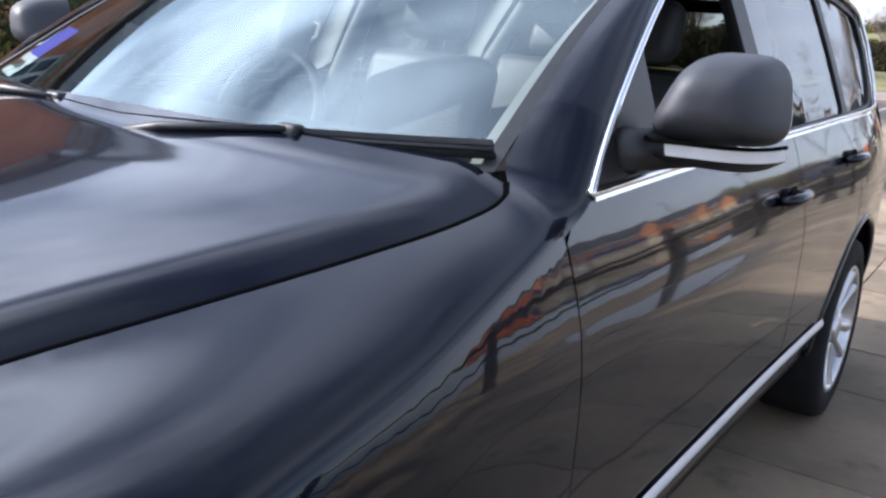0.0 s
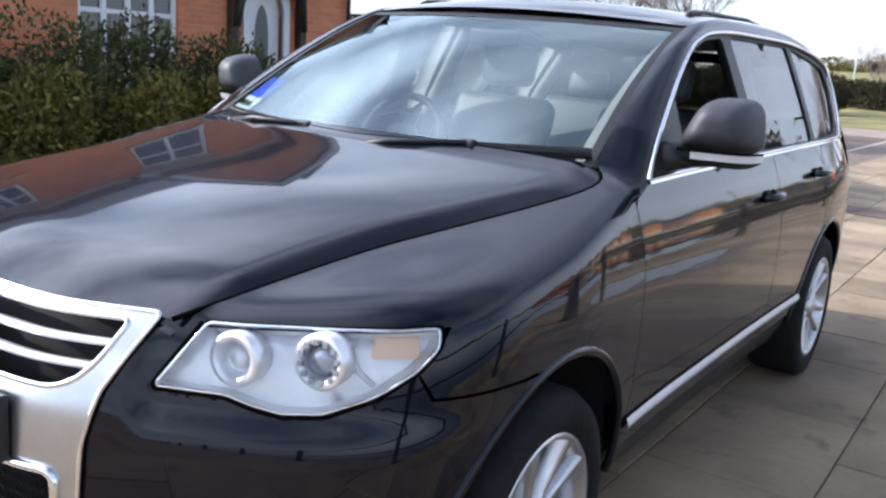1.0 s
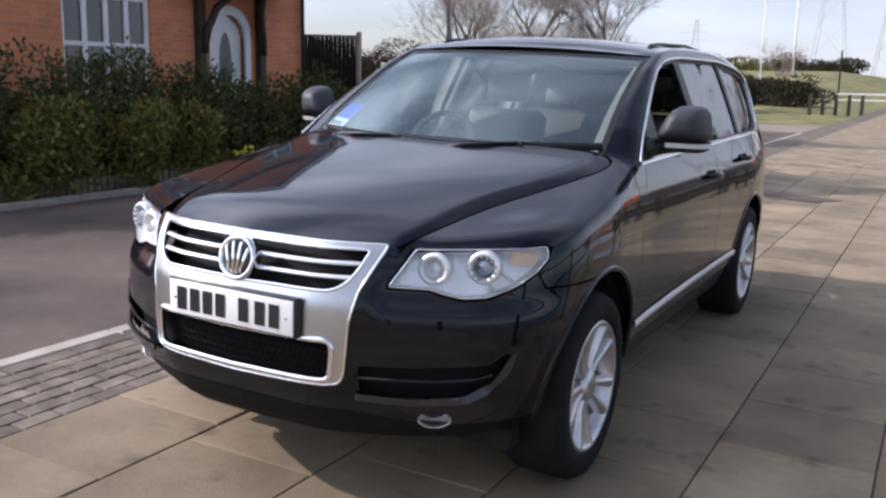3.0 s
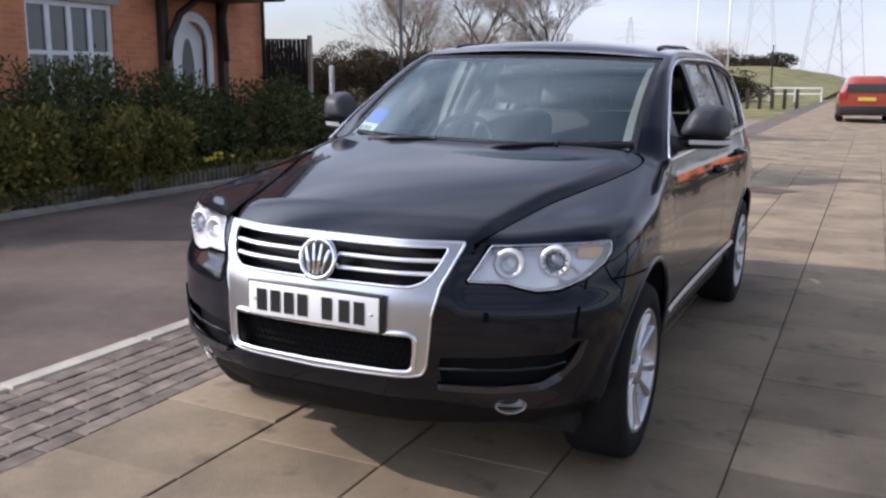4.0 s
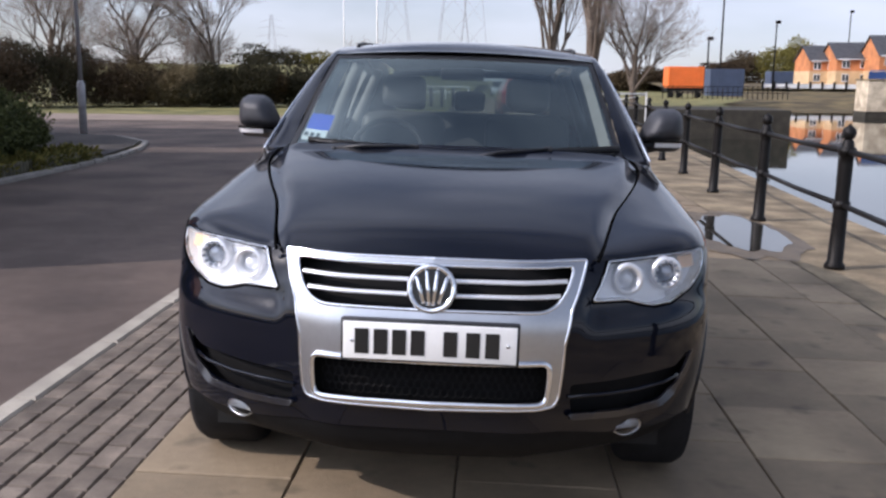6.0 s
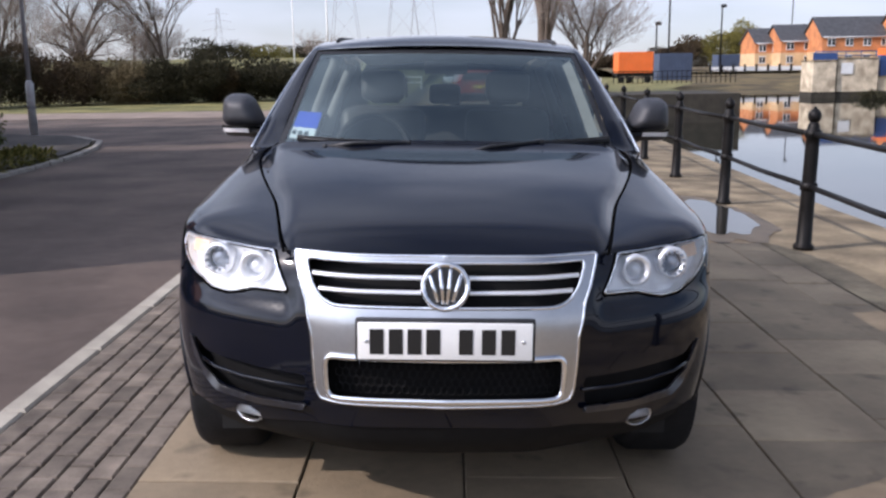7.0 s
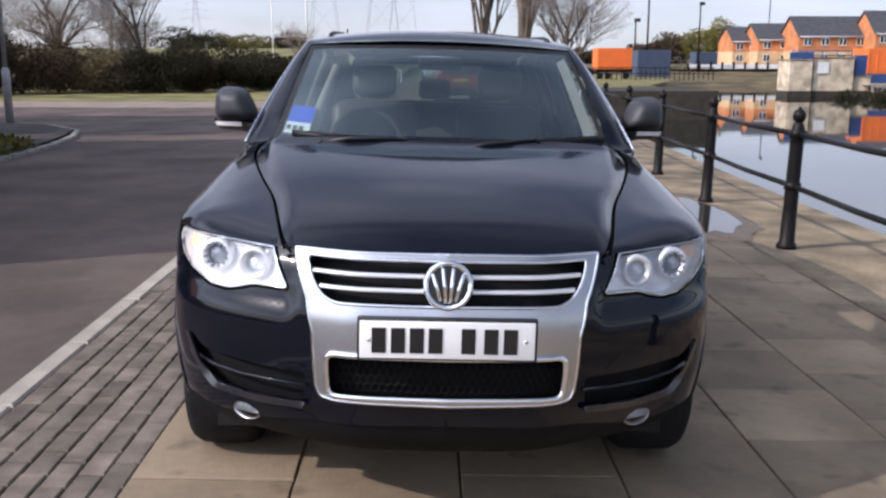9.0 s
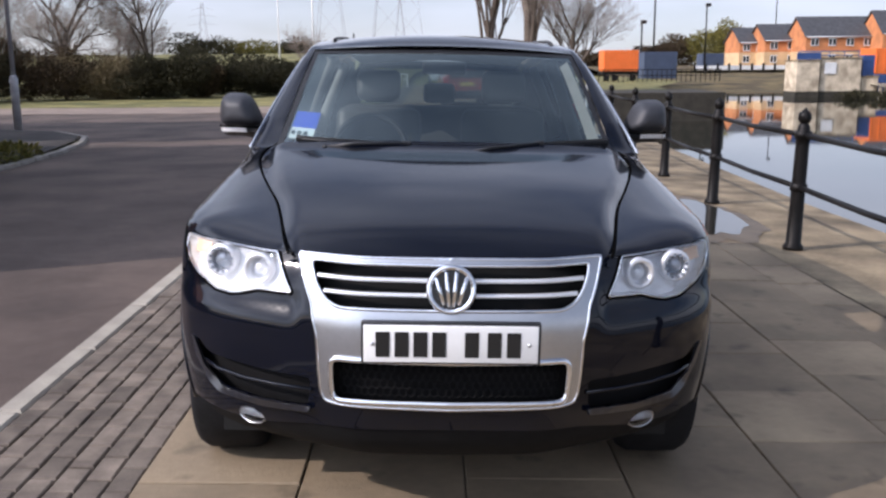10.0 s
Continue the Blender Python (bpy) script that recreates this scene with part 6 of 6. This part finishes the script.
bp = thing("blue_box", (38.4, 78, .55), "blue steel cabinet on the low lock pier", "cabinet")
part("case", box((37.9, 77.9, .55), (38.9, 78.6, 2.3), .03), BLUE, bp, smooth=False)
rd = np.random.default_rng(9)
reeds = thing("reeds", (40, 71, -1.3), "dark olive reeds in the water by the lock", "reeds", kind="stuff")
blobs = [((33.5 + 15 * k / 40, 70 + rd.uniform(-1.6, 2.2), -1.15), (.7, .8, rd.uniform(.25, .5))) for k in range(40)]
v, f = leaf_cloud(blobs, 9000, .06, rd, 6.0)
mesh_from("blades", v, f, LEAF_DUSK, reeds)


def terrace(x, y, w, eave, ridge, d=8.0, z0=1.2):
    h = thing("terrace_house", (x + w / 2, y + d / 2, z0), "orange brick terraced house with slate roof across the canal", "house", "houses across the canal")
    bm = bmesh.new()                                       # walls with gable ends
    prof = [(y, z0 - .6), (y + d, z0 - .6), (y + d, eave), (y + d / 2, ridge - .12), (y, eave)]
    a, b = [bm.verts.new((x, p, q)) for p, q in prof], [bm.verts.new((x + w, p, q)) for p, q in prof]
    bm.faces.new(a)
    bm.faces.new(b[::-1])
    for i in (0, 1, 4):
        bm.faces.new((a[i], b[i], b[(i + 1) % 5], a[(i + 1) % 5]))
    part("wall", bm, FAR_BRICK, h, smooth=False)
    part("ground_floor", box((x - .03, y - .05, z0 - .6), (x + w + .03, y - .003, z0 + 2.35)), FAR_CREAM, h, smooth=False)
    part("end_band", box((x - .05, y - .05, z0 - .6), (x - .004, y + d, z0 + 2.35)), FAR_CREAM, h, smooth=False)
    bm = bmesh.new()
    for s0, s1 in (((y - .4, eave - .28), (y + d / 2, ridge)), ((y + d + .4, eave - .28), (y + d / 2, ridge))):
        q = [bm.verts.new((xx, p, zz + dz)) for dz in (0, .16) for xx, (p, zz) in ((x - .3, s0), (x + w + .3, s0), (x + w + .3, s1), (x - .3, s1))]
        for i0, i1, i2, i3 in ((0, 1, 2, 3), (4, 5, 6, 7), (0, 1, 5, 4), (1, 2, 6, 5), (2, 3, 7, 6), (3, 0, 4, 7)):
            bm.faces.new((q[i0], q[i1], q[i2], q[i3]))
    part("roof", bm, SLATE, h, smooth=False)
    n = max(1, round(w / 2.9))
    for k in range(n):
        xc = x + w * (k + .5) / n
        for zc, hw in ((eave - 1.0, .62), (z0 + 1.25, .55)):
            win = part("window", box((xc - hw, y - .12, zc - .62), (xc + hw, y - .056, zc + .62)), UPVC, h, smooth=False)
            for sx in (-1, 1):
                part("pane", box((xc + sx * hw / 2 - hw * .38, y - .14, zc - .5), (xc + sx * hw / 2 + hw * .38, y - .122, zc + .5)), PANE, win, smooth=False)
    part("gutter", tube([(x, y - .42, eave - .22), (x + w, y - .42, eave - .22)], .07, 6), UPVC, h)
    return h


for x, y, w, e, r in ((53.2, 156, 4.6, 5.4, 7.7), (56.1, 152, 5.8, 5.6, 8.1), (60.4, 146, 11.4, 6.0, 9.0), (70.8, 142, 16.0, 6.3, 9.7)):
    terrace(x, y, w, e, r)

for x, y, h in ((41.3, 136, 10.0), (29.7, 120, 15.0), (27.6, 118, 6.8), (71.8, 190, 15.5)):
    l2 = thing("quay_lamp", (x, y, 0), "dark slender lamp post on the far quay", "street lamp", "lamps on the far quay")
    part("column", tube([(x, y, -.2), (x, y, h)], [.14, .10], 8), IRON, l2)
    part("lantern", box((x - .15, y - .3, h), (x + .55, y + .3, h + .45), .06), IRON, l2)

for i, (x, y, hh, r, mat) in enumerate(((57, 182, 9.5, 5.5, LEAF_OLIVE), (51, 186, 7.5, 5, LEAF_UMBER), (63, 190, 8, 6, LEAF_UMBER), (44, 180, 5, 5, LEAF_BROWN), (37, 172, 4.5, 5, LEAF_UMBER), (30, 165, 4.2, 5, LEAF_BROWN), (23, 160, 4.0, 5, LEAF_UMBER), (16, 160, 3.6, 5, LEAF_DUSK), (10, 165, 3.4, 5, LEAF_UMBER),
                                     (82, 200, 9, 8, LEAF_UMBER), (-30, 210, 6, 7, LEAF_DUSK), (-46, 190, 6.5, 8, LEAF_DUSK), (-20, 200, 5, 6, LEAF_DUSK), (-38, 200, 5, 7, LEAF_OLIVE))):
    shrub((x, y, .6 if x > 40 else (-.1 if x > 0 else 2.0)), hh, r, mat, 300 + i, "distant woodland clump in olive and brown", 6500, .22, "trees", "distant woodland")


# steel colour lightened to paint in the haze of distance
PYLON = material("haze_tinted_steel", (0.42, 0.44, 0.47), .7, vary=.05)


def pylon(at, h, label="grey lattice electricity pylon on the horizon"):
    p = thing("pylon", at, label, "pylon", "pylons")
    x, y, z = at
    bm = bmesh.new()
    w = h * .10
    lv = [0, .2, .38, .54, .68, .8, .9, 1.0]
    half = lambda t: w * (1 - t) ** 1.15 + .35
    for sx in (-1, 1):
        for sy in (-1, 1):
            tube([(x + sx * half(t), y + sy * half(t), z + h * t) for t in lv], .09, 4, bm=bm)
    for t0, t1 in zip(lv, lv[1:]):
        for sx in (-1, 1):
            tube([(x + sx * half(t0), y - half(t0), z + h * t0), (x - sx * half(t1), y - half(t1), z + h * t1)], .05, 4, bm=bm)
    part("tower", bm, PYLON, p, smooth=False)
    for t, l in ((.68, 6), (.8, 5), (.9, 4)):
        part("cross_arm", tube([(x - l, y, z + h * t), (x, y, z + h * t + .9), (x + l, y, z + h * t)], .08, 4), PYLON, p, smooth=False)


pylon((-83, 345, -.1), 25)
pylon((-8.6, 205, -.1), 40)
pylon((-4.5, 222, -.1), 38)
pylon((-25, 240, -.1), 42)
dark_pole = thing("sign_pole", (-8, 98, -.1), "thin dark pole on the far field", "pole")
part("shaft", tube([(-8, 98, -.1), (-8, 98, 5.0)], .08, 6), IRON, dark_pole)


# ---- paving pieces ----
def slab_mesh(name, w, l, t, bevel, mat):
    bm = box((-w / 2, -l / 2, -t), (w / 2, l / 2, 0))
    top = [e for e in bm.edges if all(v.co.z > -1e-4 for v in e.verts)]
    bmesh.ops.bevel(bm, geom=top, offset=bevel, segments=1, affect="EDGES")
    me = bpy.data.meshes.new(name)
    bm.to_mesh(me)
    bm.free()
    me.materials.append(mat)
    return me


def piece(name, me, parent, x, y, z=0.0, tilt=(0, 0), turn=0.0):
    ob = new(name, me)
    ob.parent = parent
    ob.matrix_basis = pose(x, y, z, tilt[0], tilt[1], turn)
    return ob


rp = random.Random(11)
pavement = bpy.data.objects["pavement"]
cols = [(-1.13, .60), (-.53, .61), (.08, .61), (.69, .61), (1.30, .61), (1.91, .60), (2.51, .345)]
rest = bmesh.new()
meshes = {}
for ci, (x0, w) in enumerate(cols):
    y = -15.0 + .37 * ((ci * 5) % 3) - .05
    while y < 70:
        l = .61 if rp.random() < .72 else .91
        key = (w, l)
        if key not in meshes:
            meshes[key] = slab_mesh("slab", w - .007, l - .007, .05, .0035, SLAB)
        z, tl = rp.uniform(-.003, .003), (rp.uniform(-.25, .25), rp.uniform(-.25, .25))
        if -1.5 < y < 14:
            piece("slab", meshes[key], pavement, x0 + w / 2, y + l / 2, z, tl)
        else:
            box((x0 + .003, y + .003, -.05), (x0 + w - .003, y + l - .003, z), bm=rest)
        y += l
ob = part("far_slabs", rest, SLAB, pavement, smooth=False)
tagged(ob, kind="stuff")
rest = bmesh.new()
block = slab_mesh("block", .0950, .1885, .05, .006, BLOCK)
for ci in range(7):
    x = -1.845 + .1025 * (ci + .5)
    y = -15.0 + (.1 if ci % 2 else 0)
    while y < 40:
        if -1.4 < y < 3.0:
            piece("block", block, pavement, x, y + .1, rp.uniform(-.003, .002), (rp.uniform(-.5, .5), rp.uniform(-.5, .5)))
        else:
            box((x - .0475, y + .006, -.05), (x + .0475, y + .194, rp.uniform(-.003, .002)), bm=rest)
        y += .2
tagged(part("far_blocks", rest, BLOCK, pavement, smooth=False), kind="stuff")
kerb_me = slab_mesh("kerb_stone", .115, .905, .2, .012, KERB)
y = -17.15
while y < 27:
    piece("kerb_stone", kerb_me, pavement, -1.905, y + .4575, .006, (0, rp.uniform(-.3, .3)))
    y += .915
bed = bpy.data.objects["bed"]
rib_bm = bmesh.new()
for k in range(6):
    box((-.30 + k * .1 + .008, -.05, -.1), (-.30 + (k + 1) * .1 - .008, .05, .19 - .012 * (k % 2)), .008, 1, bm=rib_bm)
rib_me = bpy.data.meshes.new("edging_stone")
rib_bm.to_mesh(rib_me)
rib_bm.free()
rib_me.materials.append(material("old_edging_stone", (0.12, 0.11, 0.072), .9, vary=.25, scale=6, bump=.4, bump_scale=60, rand=.15))
for x, y, a, l in edging_run([(-6.80, -6), (-6.80, 12.4)], "bed"):
    piece("edging_stone", rib_me, bed, x, y, 0, (0, 0), a)
low_me = slab_mesh("kerb_stone", .12, .6, .2, .015, CORNER_KERB)
for x, y, a, l in edging_run([(-6.63, -6), (-6.63, 12.0)] + corner[1:7], "corner"):
    piece("kerb_stone", low_me, bed, x, y, .03, (0, 0), a - 90)


# the land lies level: about 1.4 degrees off the paving that the car stands on
for ob in list(bpy.data.objects):
    if ob.parent is None and ob.type in {"MESH", "EMPTY"} and ob.name not in {"car", "ground", "pavement", "asphalt_patch", "quay_strip", "quay_wall", "quay_railing", "puddle"}:
        x = ob.matrix_basis.translation.x
        if ob.name in {"road", "verge_path", "bed", "footway", "field"}:
            x = -50
        elif ob.name in {"water", "far_quay", "far_bank"}:
            x = 50
        hinge = Matrix.Translation((min(max(x, -1.9), 4.2), 0, 0))
        ob.matrix_basis = hinge @ Matrix.Rotation(radians(-1.4), 4, "Y") @ hinge.inverted() @ ob.matrix_basis
